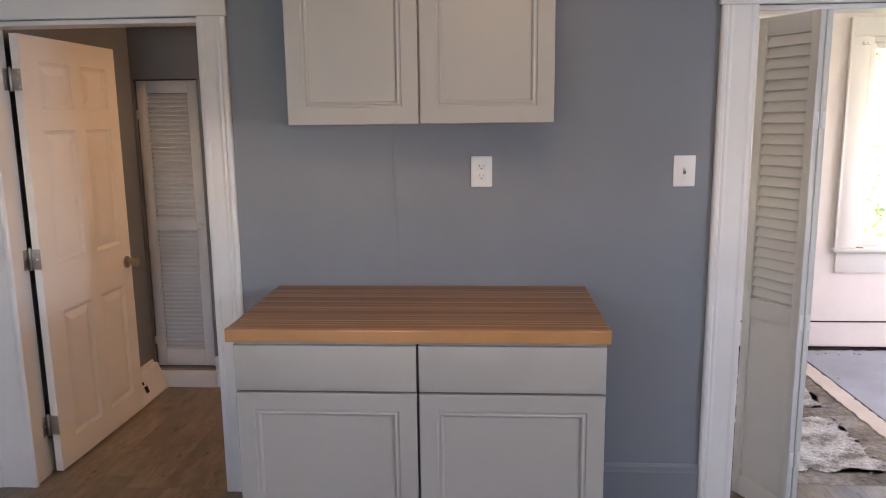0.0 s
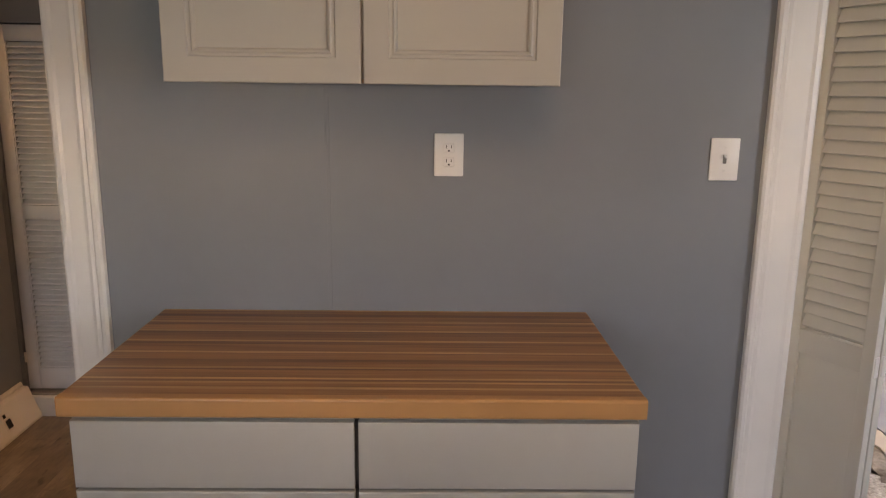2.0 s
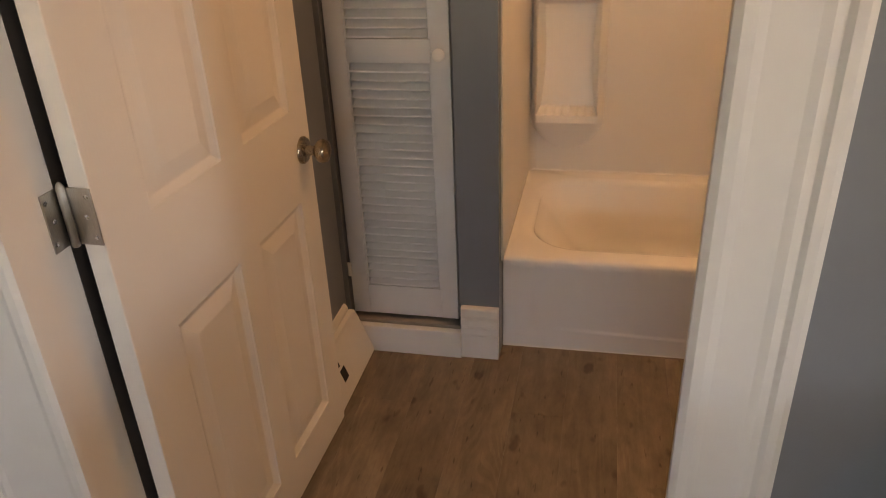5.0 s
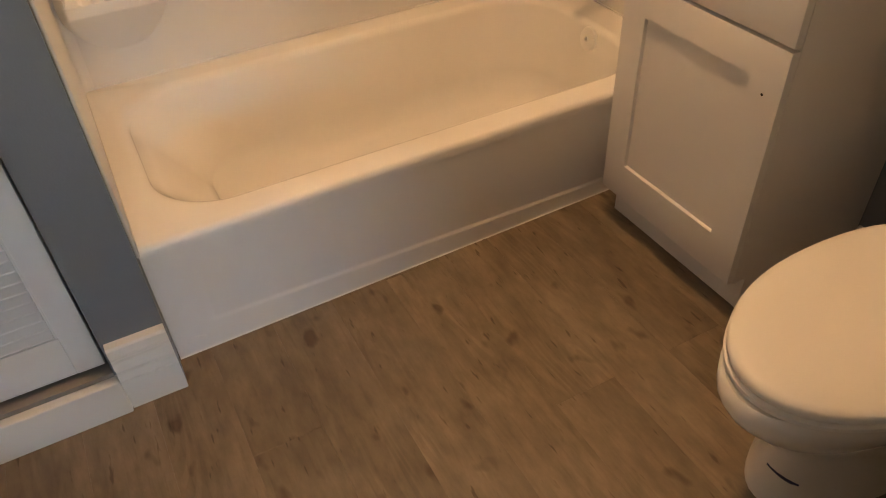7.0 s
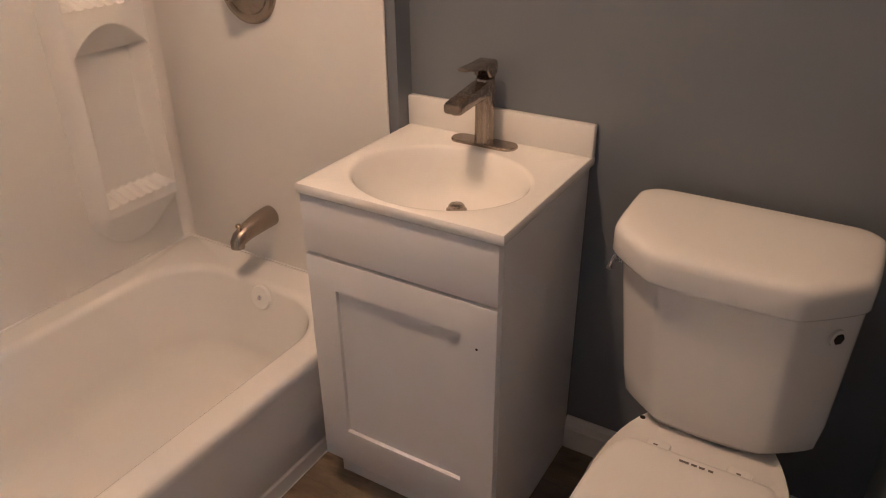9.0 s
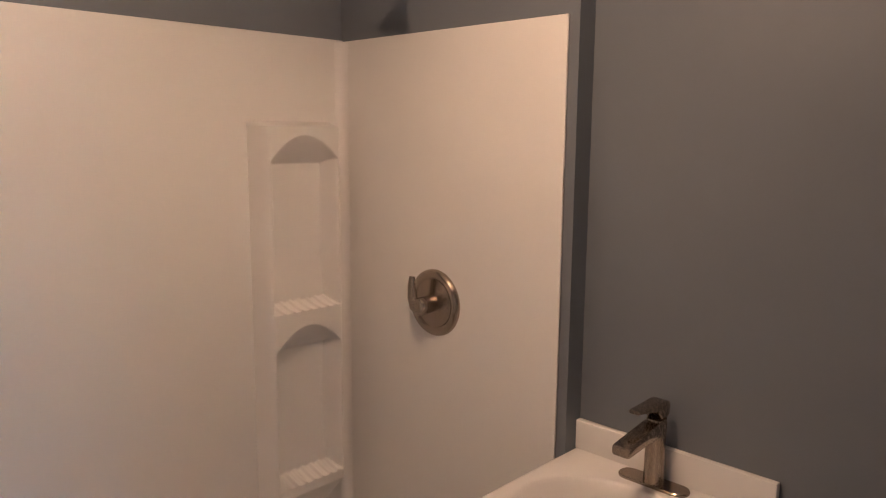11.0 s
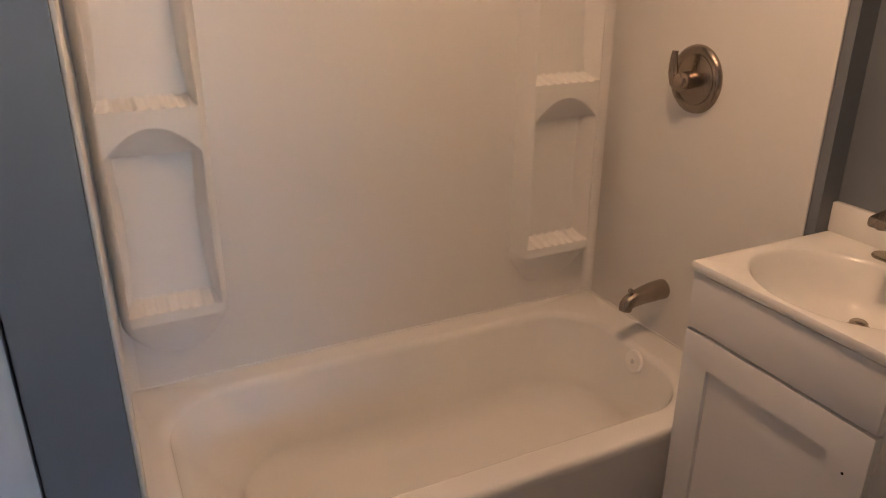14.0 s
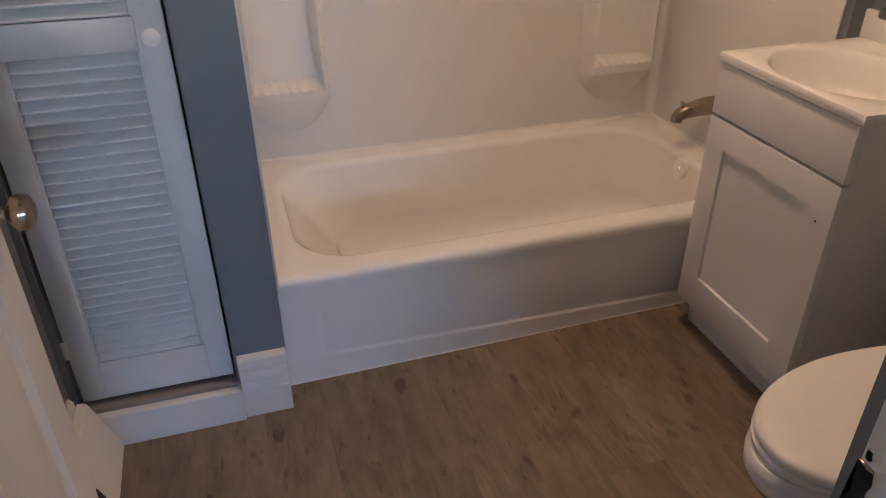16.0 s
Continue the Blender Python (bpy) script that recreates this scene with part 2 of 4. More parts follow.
# ---- mesh helpers ----
def add_box(bm, x0, x1, y0, y1, z0, z1, bevel=0.0, seg=2):
    vs = [bm.verts.new((x, y, z)) for x in (x0, x1) for y in (y0, y1) for z in (z0, z1)]
    fs = [bm.faces.new([vs[i] for i in f]) for f in ((0, 1, 3, 2), (4, 6, 7, 5), (0, 4, 5, 1), (2, 3, 7, 6), (0, 2, 6, 4), (1, 5, 7, 3))]
    if bevel:
        edges = list({e for f in fs for e in f.edges})
        bmesh.ops.bevel(bm, geom=edges, offset=bevel, segments=seg, profile=0.5, affect="EDGES")
    return bm


def boxes(*dims, bevel=0.0, seg=2):
    bm = bmesh.new()
    for d in dims:
        add_box(bm, *d, bevel=bevel, seg=seg)
    return bm


def mesh_of(name, bm, mat, smooth=False):
    bmesh.ops.recalc_face_normals(bm, faces=bm.faces)
    me = bpy.data.meshes.new(name)
    bm.to_mesh(me)
    bm.free()
    if mat:
        me.materials.append(mat)
    if smooth:
        me.shade_smooth()
        try:
            me.set_sharp_from_angle(angle=radians(42))
        except AttributeError:
            pass
    return me


def part(name, bm, mat, parent=None, label="", smooth=True):
    ob = new(name, mesh_of(name, bm, mat, smooth))
    ob.parent = parent
    if label:
        ob["label"] = label
    return ob


def thing(name, place, label, category, group="", kind=""):
    ob = new(name)
    ob.empty_display_size = 0.05
    ob.location = place
    return tagged(ob, label, category, group, kind)


def structure(name, bm, mat, label, category, smooth=False):
    return tagged(part(name, bm, mat, smooth=smooth), label, category, "", "structure")


def loft(bm, rings, close_first=False, close_last=False):
    """Rings of the same number of points, skinned."""
    made = [[bm.verts.new(p) for p in ring] for ring in rings]
    n = len(made[0])
    for a, b in zip(made, made[1:]):
        for i in range(n):
            bm.faces.new((a[i], a[(i + 1) % n], b[(i + 1) % n], b[i]))
    if close_first:
        bm.faces.new(made[0][::-1])
    if close_last:
        bm.faces.new(made[-1])
    return bm


def lathe(bm, profile, m, n=28):
    """Profile of (radius, height) about the local z axis, placed by m."""
    rings = [[m @ Vector((r * math.cos(2 * math.pi * i / n), r * math.sin(2 * math.pi * i / n), h)) for i in range(n)] for r, h in profile]
    return loft(bm, rings, True, True)


def tube(bm, points, radii, n=14, flat=1.0, up=(0, 0, 1)):
    """A tube through points; flat squeezes it along up."""
    pts = [Vector(p) for p in points]
    rings = []
    for i, p in enumerate(pts):
        d = (pts[min(i + 1, len(pts) - 1)] - pts[max(i - 1, 0)]).normalized()
        u = Vector(up)
        side = d.cross(u)
        if side.length < 1e-4:
            side = d.cross(Vector((1, 0, 0)))
        side.normalize()
        v = side.cross(d).normalized()
        r = radii[i] if isinstance(radii, (list, tuple)) else radii
        rings.append([p + side * r * math.cos(2 * math.pi * k / n) + v * r * flat * math.sin(2 * math.pi * k / n) for k in range(n)])
    return loft(bm, rings, True, True)


def panelled(w, h, t, rects, steps, bevel=0.003):
    """A slab w by h by t, its front at y = 0 towards -y, with a moulded panel in each rectangle (x0, x1, z0, z1)."""
    bm = bmesh.new()
    xs = sorted({0.0, w, *[r[0] for r in rects], *[r[1] for r in rects]})
    zs = sorted({0.0, h, *[r[2] for r in rects], *[r[3] for r in rects]})
    grid = [[bm.verts.new((x, 0, z)) for z in zs] for x in xs]
    inner = []
    for i in range(len(xs) - 1):
        for k in range(len(zs) - 1):
            f = bm.faces.new((grid[i][k], grid[i + 1][k], grid[i + 1][k + 1], grid[i][k + 1]))
            cx, cz = (xs[i] + xs[i + 1]) / 2, (zs[k] + zs[k + 1]) / 2
            if any(r[0] < cx < r[1] and r[2] < cz < r[3] for r in rects):
                inner.append(f)
    rim = [e for e in bm.edges if len(e.link_faces) == 1]
    ext = bmesh.ops.extrude_edge_only(bm, edges=rim)["geom"]
    back = [v for v in ext if isinstance(v, bmesh.types.BMVert)]
    bmesh.ops.translate(bm, vec=(0, t, 0), verts=back)
    bmesh.ops.contextual_create(bm, geom=[e for e in ext if isinstance(e, bmesh.types.BMEdge)])
    for f in inner:
        f.normal_update()
        for thick, depth in steps:
            bmesh.ops.inset_individual(bm, faces=[f], thickness=thick, depth=0.0, use_even_offset=True)
            for v in f.verts:
                v.co.y += depth
    outer = [e for e in bm.edges if all(abs(v.co.y) < 1e-6 for v in e.verts) and (all(abs(v.co.x) < 1e-6 for v in e.verts) or all(abs(v.co.x - w) < 1e-6 for v in e.verts) or all(abs(v.co.z) < 1e-6 for v in e.verts) or all(abs(v.co.z - h) < 1e-6 for v in e.verts))]
    if bevel:
        bmesh.ops.bevel(bm, geom=outer, offset=bevel, segments=2, profile=0.5, affect="EDGES")
    return bm


def moved(bm, m):
    bmesh.ops.transform(bm, matrix=m, verts=bm.verts)
    return bm


def extruded(profile, axis, a, b):
    """A closed profile of 2D points swept from a to b along an axis; the other two axes take the points in order."""
    def at(p, s):
        return {"x": (s, p[0], p[1]), "y": (p[0], s, p[1]), "z": (p[0], p[1], s)}[axis]
    bm = bmesh.new()
    return loft(bm, [[at(p, a) for p in profile], [at(p, b) for p in profile]], True, True)


def rounded_rect(x0, x1, y0, y1, r, z, n=10):
    pts = []
    for cx, cy, a0 in ((x1 - r, y1 - r, 0), (x0 + r, y1 - r, 90), (x0 + r, y0 + r, 180), (x1 - r, y0 + r, 270)):
        for k in range(n):
            a = radians(a0 + 90 * k / (n - 1))
            pts.append((cx + r * math.cos(a), cy + r * math.sin(a), z))
    return pts


def basin_ring(x0, x1, y0, y1, r, z, n=12, m=10):
    """A rounded rectangle with points along its straights too, for even shading."""
    pts = rounded_rect(x0, x1, y0, y1, r, z, n)
    out = []
    for c in range(4):
        corner = pts[c * n:(c + 1) * n]
        a, b = corner[-1], pts[((c + 1) * n) % len(pts)]
        out += corner + [tuple(a[i] + (b[i] - a[i]) * k / (m + 1) for i in range(3)) for k in range(1, m + 1)]
    return out


def heightfield(xs, zs, place):
    """A sheet over the grid xs, zs; place(x, z) gives the point."""
    bm = bmesh.new()
    grid = [[bm.verts.new(place(x, z)) for z in zs] for x in xs]
    for i in range(len(xs) - 1):
        for k in range(len(zs) - 1):
            bm.faces.new((grid[i][k], grid[i + 1][k], grid[i + 1][k + 1], grid[i][k + 1]))
    return bm


def smooth01(x):
    x = max(0.0, min(1.0, x))
    return x * x * (3 - 2 * x)


def ragged(x0, x1, y0, y1, z, amp, seed, n=26, thick=0.004):
    """A flat patch with an uneven outline."""
    rng = random.Random(seed)
    pts = []
    for (ax, ay), (bx, by) in (((x0, y0), (x1, y0)), ((x1, y0), (x1, y1)), ((x1, y1), (x0, y1)), ((x0, y1), (x0, y0))):
        for k in range(n):
            t = k / n
            pts.append((ax + (bx - ax) * t + rng.uniform(-amp, amp), ay + (by - ay) * t + rng.uniform(-amp, amp)))
    bm = bmesh.new()
    loft(bm, [[(x, y, z) for x, y in pts], [(x, y, z + thick) for x, y in pts]], True, True)
    bmesh.ops.triangulate(bm, faces=[f for f in bm.faces if len(f.verts) > 4])
    return bm


def flat(ob):
    ob.data.shade_flat()
    return ob


# ---- structure ----
H = 2.44
structure("wall_kitchen", boxes(
    (-3.2, -1.790, 0, 0.11, 0, H), (-1.790, -0.800, 0, 0.11, 1.985, H), (-0.800, 1.214, 0, 0.11, 0, H),
    (1.214, 2.080, 0, 0.11, 1.985, H), (2.080, 3.4, 0, 0.11, 0, H)), M["kitchen_wall"], "slate blue painted kitchen wall with two doorways", "wall")
structure("wall_kitchen_left", boxes((-3.32, -3.2, -4.5, 0.11, 0, H)), M["kitchen_wall"], "slate blue painted kitchen side wall", "wall")
structure("wall_kitchen_right", boxes((3.4, 3.52, -4.5, -2.95, 0, H), (3.4, 3.52, -2.25, 0.11, 0, H), (3.4, 3.52, -2.95, -2.25, 0, 1.2), (3.4, 3.52, -2.95, -2.25, 1.9, H)),
          M["kitchen_wall"], "slate blue painted kitchen wall with a window opening", "wall")
structure("wall_kitchen_back", boxes((-3.2, -2.2, -4.5, -4.4, 0, H), (-0.4, 3.4, -4.5, -4.4, 0, H), (-2.2, -0.4, -4.5, -4.4, 0, 1.36), (-2.2, -0.4, -4.5, -4.4, 1.68, H)),
          M["kitchen_wall"], "slate blue painted kitchen wall with a window opening", "wall")
structure("ceiling_kitchen", boxes((-3.32, 3.52, -4.5, 0.0, H, H + 0.12)), M["ceiling"], "white painted kitchen ceiling", "ceiling")
structure("ceiling_bathroom", boxes((-1.92, 0.42, 0.0, 2.22, H, H + 0.12)), M["ceiling"], "white painted bathroom ceiling", "ceiling")
structure("ceiling_room", boxes((0.42, 4.42, 0.0, 2.15, H, H + 0.12)), M["ceiling"], "white painted ceiling of the unfinished room", "ceiling")

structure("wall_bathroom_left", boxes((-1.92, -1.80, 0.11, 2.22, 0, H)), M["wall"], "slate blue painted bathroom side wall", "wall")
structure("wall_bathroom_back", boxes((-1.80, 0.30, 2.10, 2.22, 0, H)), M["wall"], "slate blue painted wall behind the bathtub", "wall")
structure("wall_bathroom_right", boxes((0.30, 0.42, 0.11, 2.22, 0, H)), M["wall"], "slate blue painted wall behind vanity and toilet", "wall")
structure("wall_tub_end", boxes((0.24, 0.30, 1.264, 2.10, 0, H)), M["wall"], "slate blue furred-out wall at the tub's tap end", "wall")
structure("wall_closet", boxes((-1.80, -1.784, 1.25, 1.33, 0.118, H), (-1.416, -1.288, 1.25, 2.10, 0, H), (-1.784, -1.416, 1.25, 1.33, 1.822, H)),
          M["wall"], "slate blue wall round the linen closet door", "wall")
structure("closet_floor", boxes((-1.80, -1.416, 1.243, 2.10, 0.100, 0.112)), M["dust"], "dusty bare board sill under the closet door", "sill")

structure("wall_room_window", boxes((0.42, 2.63, 2.03, 2.15, 0.205, H), (3.23, 4.3, 2.03, 2.15, 0.205, H), (2.63, 3.23, 2.03, 2.15, 0.205, 0.70), (2.63, 3.23, 2.03, 2.15, 2.06, H),
          (0.42, 4.3, 2.06, 2.15, -0.1, 0.205)), M["room_wall"], "off-white wall of the unfinished room with a sash window", "wall")
# the opening in this wall is unseen, added for the room's fill lamp
structure("wall_room_right", boxes((4.3, 4.42, 0.0, 0.6, 0, H), (4.3, 4.42, 1.6, 2.15, 0, H), (4.3, 4.42, 0.6, 1.6, 0, 0.8), (4.3, 4.42, 0.6, 1.6, 2.1, H)), M["room_wall"], "off-white side wall of the unfinished room", "wall")
structure("wall_room_left", boxes((0.42, 0.45, 0.11, 2.03, 0, H)), M["room_wall"], "off-white side wall of the unfinished room", "wall")
structure("wall_room_kitchen_side", boxes((0.45, 1.19, 0.11, 0.13, 0, H), (2.10, 4.3, 0.11, 0.13, 0, H), (1.19, 2.10, 0.11, 0.13, 2.0, H)), M["room_wall"], "off-white plaster side of the kitchen wall", "wall")

floor = structure("floor", boxes((-3.2, 3.4, -4.4, 0.0, -0.12, -0.004), (-1.80, 0.30, 0.0, 2.10, -0.12, -0.004), (0.42, 4.3, 0.0, 2.06, -0.12, -0.008)), M["subfloor"],
                  "brown grey wood-look vinyl plank floor", "floor")


def casing(name, x0, x1, z0, z1, head_to, flip, label):
    """An upright door casing with a stepped, rounded profile, its outer edge at x0 unless flipped."""
    w = x1 - x0
    prof = [(0, 0), (0, -0.019), (0.008, -0.024), (0.018, -0.024), (0.024, -0.019), (0.034, -0.021), (0.044, -0.018), (w - 0.03, -0.017), (w - 0.02, -0.020), (w - 0.008, -0.019), (w, -0.013), (w, 0)]
    pts = [((x1 - a) if flip else (x0 + a), b) for a, b in prof]
    ob = part(name, extruded(pts, "z", z0, z1), M["trim"], smooth=False)
    return tagged(ob, label, "trim", "", "structure")


casing("trim_bath_right", -0.903, -0.787, 0.0, 1.985, 0, True, "white painted door casing beside the base cabinet")
casing("trim_bath_left", -1.942, -1.757, 0.0, 1.985, 0, False, "white painted fluted door casing at the hinge side")
structure("trim_bath_head", boxes((-1.95, -0.78, -0.024, 0, 1.986, 2.13), bevel=0.004), M["trim"], "white painted head casing over the bathroom door", "trim")
casing("trim_room_left", 1.100, 1.234, 0.0, 1.985, 0, False, "white painted door casing beside the light switch")
casing("trim_room_right", 2.062, 2.205, 0.0, 1.985, 0, True, "white painted stepped door casing notched over the baseboard")
structure("trim_room_head", boxes((1.09, 2.215, -0.024, 0, 1.986, 2.13), bevel=0.004), M["trim"], "white painted head casing over the room doorway", "trim")
# jamb linings of both doorways, with the stop strips of the bathroom's
structure("trim_bath_jamb", boxes((-1.7895, -1.769, 0.001, 0.113, 0, 1.965), (-0.835, -0.8005, 0.001, 0.072, 0, 1.965), (-1.769, -0.835, 0.001, 0.113, 1.965, 1.984), bevel=0.0025), M["trim"], "white painted door jamb with chipped strike", "trim")
structure("trim_room_jamb", boxes((1.2145, 1.236, 0.001, 0.128, 0, 1.965), (2.060, 2.0795, 0.001, 0.128, 0, 1.965), (1.236, 2.060, 0.001, 0.128, 1.965, 1.984), bevel=0.0025),
          M["trim"], "white painted jamb of the doorway to the room", "trim")


def skirting(name, axis, a, b, face, way, height, mat, label, thick=0.015):
    """A baseboard along an axis from a to b on the wall face, standing out by way."""
    t = thick * way
    prof = [(face, 0), (face + t, 0), (face + t, height - 0.035), (face + t * 0.8, height - 0.028), (face + t * 0.75, height - 0.012), (face + t * 0.3, height), (face, height)]
    return structure(name, extruded(prof, axis, a, b), mat, label, "baseboard")


skirting("baseboard_kitchen_mid", "x", 0.627, 1.099, 0.0, -1, 0.156, M["kitchen_wall"], "slate blue painted baseboard under the light switch")
skirting("baseboard_kitchen_right", "x", 2.207, 3.4, 0.0, -1, 0.156, M["kitchen_wall"], "slate blue painted baseboard beside the doorway", 0.026)
skirting("baseboard_kitchen_left", "x", -3.2, -1.944, 0.0, -1, 0.156, M["kitchen_wall"], "slate blue painted baseboard beside the bathroom door")
skirting("baseboard_bath_right", "y", 0.11, 0.798, 0.30, -1, 0.10, M["trim"], "white painted baseboard behind the toilet")
skirting("baseboard_bath_left", "y", 0.115, 1.225, -1.80, 1, 0.175, M["trim"], "white painted tall baseboard beside the closet", 0.018)

# closet plinth: plain board below the louvered door, reeded block at the tub's corner
structure("baseboard_closet", boxes((-1.781, -1.410, 1.222, 1.250, 0, 0.099), bevel=0.003), M["trim"], "white painted board below the closet door", "baseboard")
block = [(1.25, 0.0), (1.232, 0.0), (1.230, 0.085), (1.233, 0.088), (1.233, 0.094), (1.229, 0.098), (1.229, 0.112), (1.233, 0.116), (1.233, 0.122), (1.227, 0.128), (1.227, 0.146), (1.231, 0.150), (1.231, 0.156), (1.227, 0.162), (1.227, 0.184), (1.231, 0.189), (1.25, 0.189)]
structure("baseboard_tub_corner", extruded(block, "x", -1.409, -1.289), M["trim"], "white reeded baseboard block at the tub corner", "baseboard")

structure("wall_seam", boxes((-0.144, -0.133, -0.0022, 0, 0.914, 1.566), bevel=0.0009), M["kitchen_wall"], "raised painted wallboard seam above the counter", "trim")


# ---- kitchen things ----
def base_cabinet():
    c = thing("base_cabinet", (0, -0.3, 0), "warm grey base cabinet with two drawers and two framed doors", "cabinet")

    def p(name, bm, mat, parent=c, label=""):
        return part(name, moved(bm, pose(0, 0.3, 0)), mat, parent, label)
    p("body", boxes((-0.612, 0.612, -0.618, -0.002, 0.10, 0.866), bevel=0.002), M["cabinet"])
    p("toe_kick", boxes((-0.605, 0.605, -0.545, -0.01, 0.0, 0.0995)), M["cabinet"], c, "recessed grey toe kick")
    p("gap", boxes((-0.006, 0.006, -0.6195, -0.617, 0.11, 0.86), (-0.60, 0.60, -0.6195, -0.6175, 0.692, 0.708)), M["reveal"], c, "dark reveal between the fronts")
    frame_steps = [(0.003, 0.0035), (0.006, 0.0), (0.004, -0.002), (0.005, 0.002), (0.004, 0.006)]
    for x0, x1 in ((-0.609, -0.0045), (0.0045, 0.609)):
        w = x1 - x0
        p("drawer_front", moved(panelled(w, 0.156, 0.018, [], [], 0.003), pose(x0, -0.637, 0.7015)), M["cabinet"])
        flat(p("door", moved(panelled(w, 0.586, 0.018, [(0.058, w - 0.058, 0.058, 0.528)], frame_steps), pose(x0, -0.637, 0.108)), M["cabinet"]))
    return c


def wall_cabinet():
    c = thing("wall_cabinet", (0, -0.15, 1.566), "warm grey wall cabinet with two framed doors", "cabinet")

    def p(name, bm, mat, label=""):
        return part(name, moved(bm, pose(0, 0.15, -1.566)), mat, c, label)
    x0, x1, z0, z1 = -0.470, 0.455, 1.566, 2.328
    p("body", boxes((x0, x0 + 0.016, -0.305, -0.001, z0 + 0.002, z1), (x1 - 0.016, x1, -0.305, -0.001, z0 + 0.002, z1), (x0 + 0.016, x1 - 0.016, -0.305, -0.001, z0 + 0.012, z1), bevel=0.001), M["cabinet"])
    p("bottom_panel", boxes((x0 + 0.017, x1 - 0.017, -0.300, -0.004, z0 + 0.004, z0 + 0.0115)), M["plywood"], "raw maple underside")
    steps = [(0.003, 0.0035), (0.006, 0.0), (0.004, -0.002), (0.005, 0.002), (0.004, 0.006)]
    mid = -0.008
    for a, b in ((x0 - 0.003, mid - 0.003), (mid + 0.003, x1 + 0.003)):
        w = b - a
        flat(p("door", moved(panelled(w, z1 - z0, 0.018, [(0.058, w - 0.058, 0.058, z1 - z0 - 0.058)], steps), pose(a, -0.325, z0)), M["cabinet"]))
    return c


def countertop():
    c = thing("countertop", (0, -0.32, 0.869), "walnut and oak striped butcher block countertop on the base cabinet", "countertop")
    # stave depths from the front edge to the wall, and their woods
    y = -0.645
    D, B, L = "stave_dark", "stave_mid", "stave_light"
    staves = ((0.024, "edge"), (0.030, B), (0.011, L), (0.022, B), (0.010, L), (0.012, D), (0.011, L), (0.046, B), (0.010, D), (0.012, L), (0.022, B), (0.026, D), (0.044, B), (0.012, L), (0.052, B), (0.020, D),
              (0.012, L), (0.036, B), (0.034, D), (0.011, L), (0.046, B), (0.022, D), (0.013, L), (0.040, B), (0.024, D), (0.030, B), (0.013, L), (0.050, B))
    for k, (w, wood) in enumerate(staves):
        y1 = min(y + w, -0.001)
        bm = bmesh.new()
        add_box(bm, -0.630, 0.621, y, y1 - 0.0003, 0.869, 0.914)
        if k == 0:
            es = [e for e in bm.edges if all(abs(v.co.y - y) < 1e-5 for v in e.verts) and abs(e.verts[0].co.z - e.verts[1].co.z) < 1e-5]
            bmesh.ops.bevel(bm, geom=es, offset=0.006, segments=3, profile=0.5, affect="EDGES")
        else:
            es = [e for e in bm.edges if abs(e.verts[0].co.x - e.verts[1].co.x) < 1e-5 and all(v.co.z > 0.91 for v in e.verts)]
            bmesh.ops.bevel(bm, geom=es, offset=0.004, segments=2, profile=0.5, affect="EDGES")
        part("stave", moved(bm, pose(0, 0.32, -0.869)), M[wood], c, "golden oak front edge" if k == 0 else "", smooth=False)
        y = y1
    return c


def wall_plate(name, x, z, toggle, label):
    c = thing(name, (x, 0, z), label, "outlet" if not toggle else "light switch")
    part("plate", boxes((-0.0415, 0.0415, -0.0065, -0.0005, -0.0605, 0.0605), bevel=0.003), M["plastic"], c)
    if toggle:
        # grey box on the plate paints the slot's shade
        part("toggle_slot", boxes((-0.005, 0.005, -0.0072, -0.006, -0.012, 0.012)), M["grey_ink_shade"], c, "toggle slot, its shade put into the grey colour")
        part("toggle", moved(boxes((-0.0038, 0.0038, -0.016, -0.004, -0.005, 0.005), bevel=0.0015), pose(0, -0.001, 0.003, -25)), M["plastic"], c)
    for zc in ((0.0195, -0.0195) if not toggle else ()):
        r = part("socket", moved(boxes((-0.0165, 0.0165, -0.0085, -0.006, -0.0135, 0.0135), bevel=0.0035), pose(0, 0, zc)), M["plastic"], c)
        part("slot", moved(boxes((-0.0078, -0.0056, -0.0089, -0.0078, -0.001, 0.008), (0.0056, 0.0078, -0.0089, -0.0078, 0.0, 0.007), (-0.0025, 0.0025, -0.0089, -0.0078, -0.010, -0.005)), pose(0, 0, zc)), M["dark"], r)
    for zc in ((0.0,) if not toggle else (0.032, -0.032)):
        bm = bmesh.new()
        lathe(bm, [(0.003, 0.0), (0.003, 0.001), (0.0015, 0.0016)], pose(0, -0.0065, zc, 90), 12)
        part("screw", bm, M["plastic"], c)
    return c


base_cabinet()
wall_cabinet()
countertop()
wall_plate("outlet", 0.2045, 1.376, False, "white duplex outlet on the blue wall")
wall_plate("light_switch", 0.990, 1.372, True, "white toggle light switch on the blue wall")


# ---- doors ----
def knob_parts(parent, m, mat):
    bm = bmesh.new()
    lathe(bm, [(0.033, 0), (0.033, 0.004), (0.029, 0.009), (0.013, 0.011), (0.011, 0.03), (0.016, 0.034), (0.026, 0.042), (0.0285, 0.052), (0.025, 0.062), (0.013, 0.068), (0.003, 0.069)], m)
    return part("door_knob", bm, mat, parent, "aged nickel round knob")


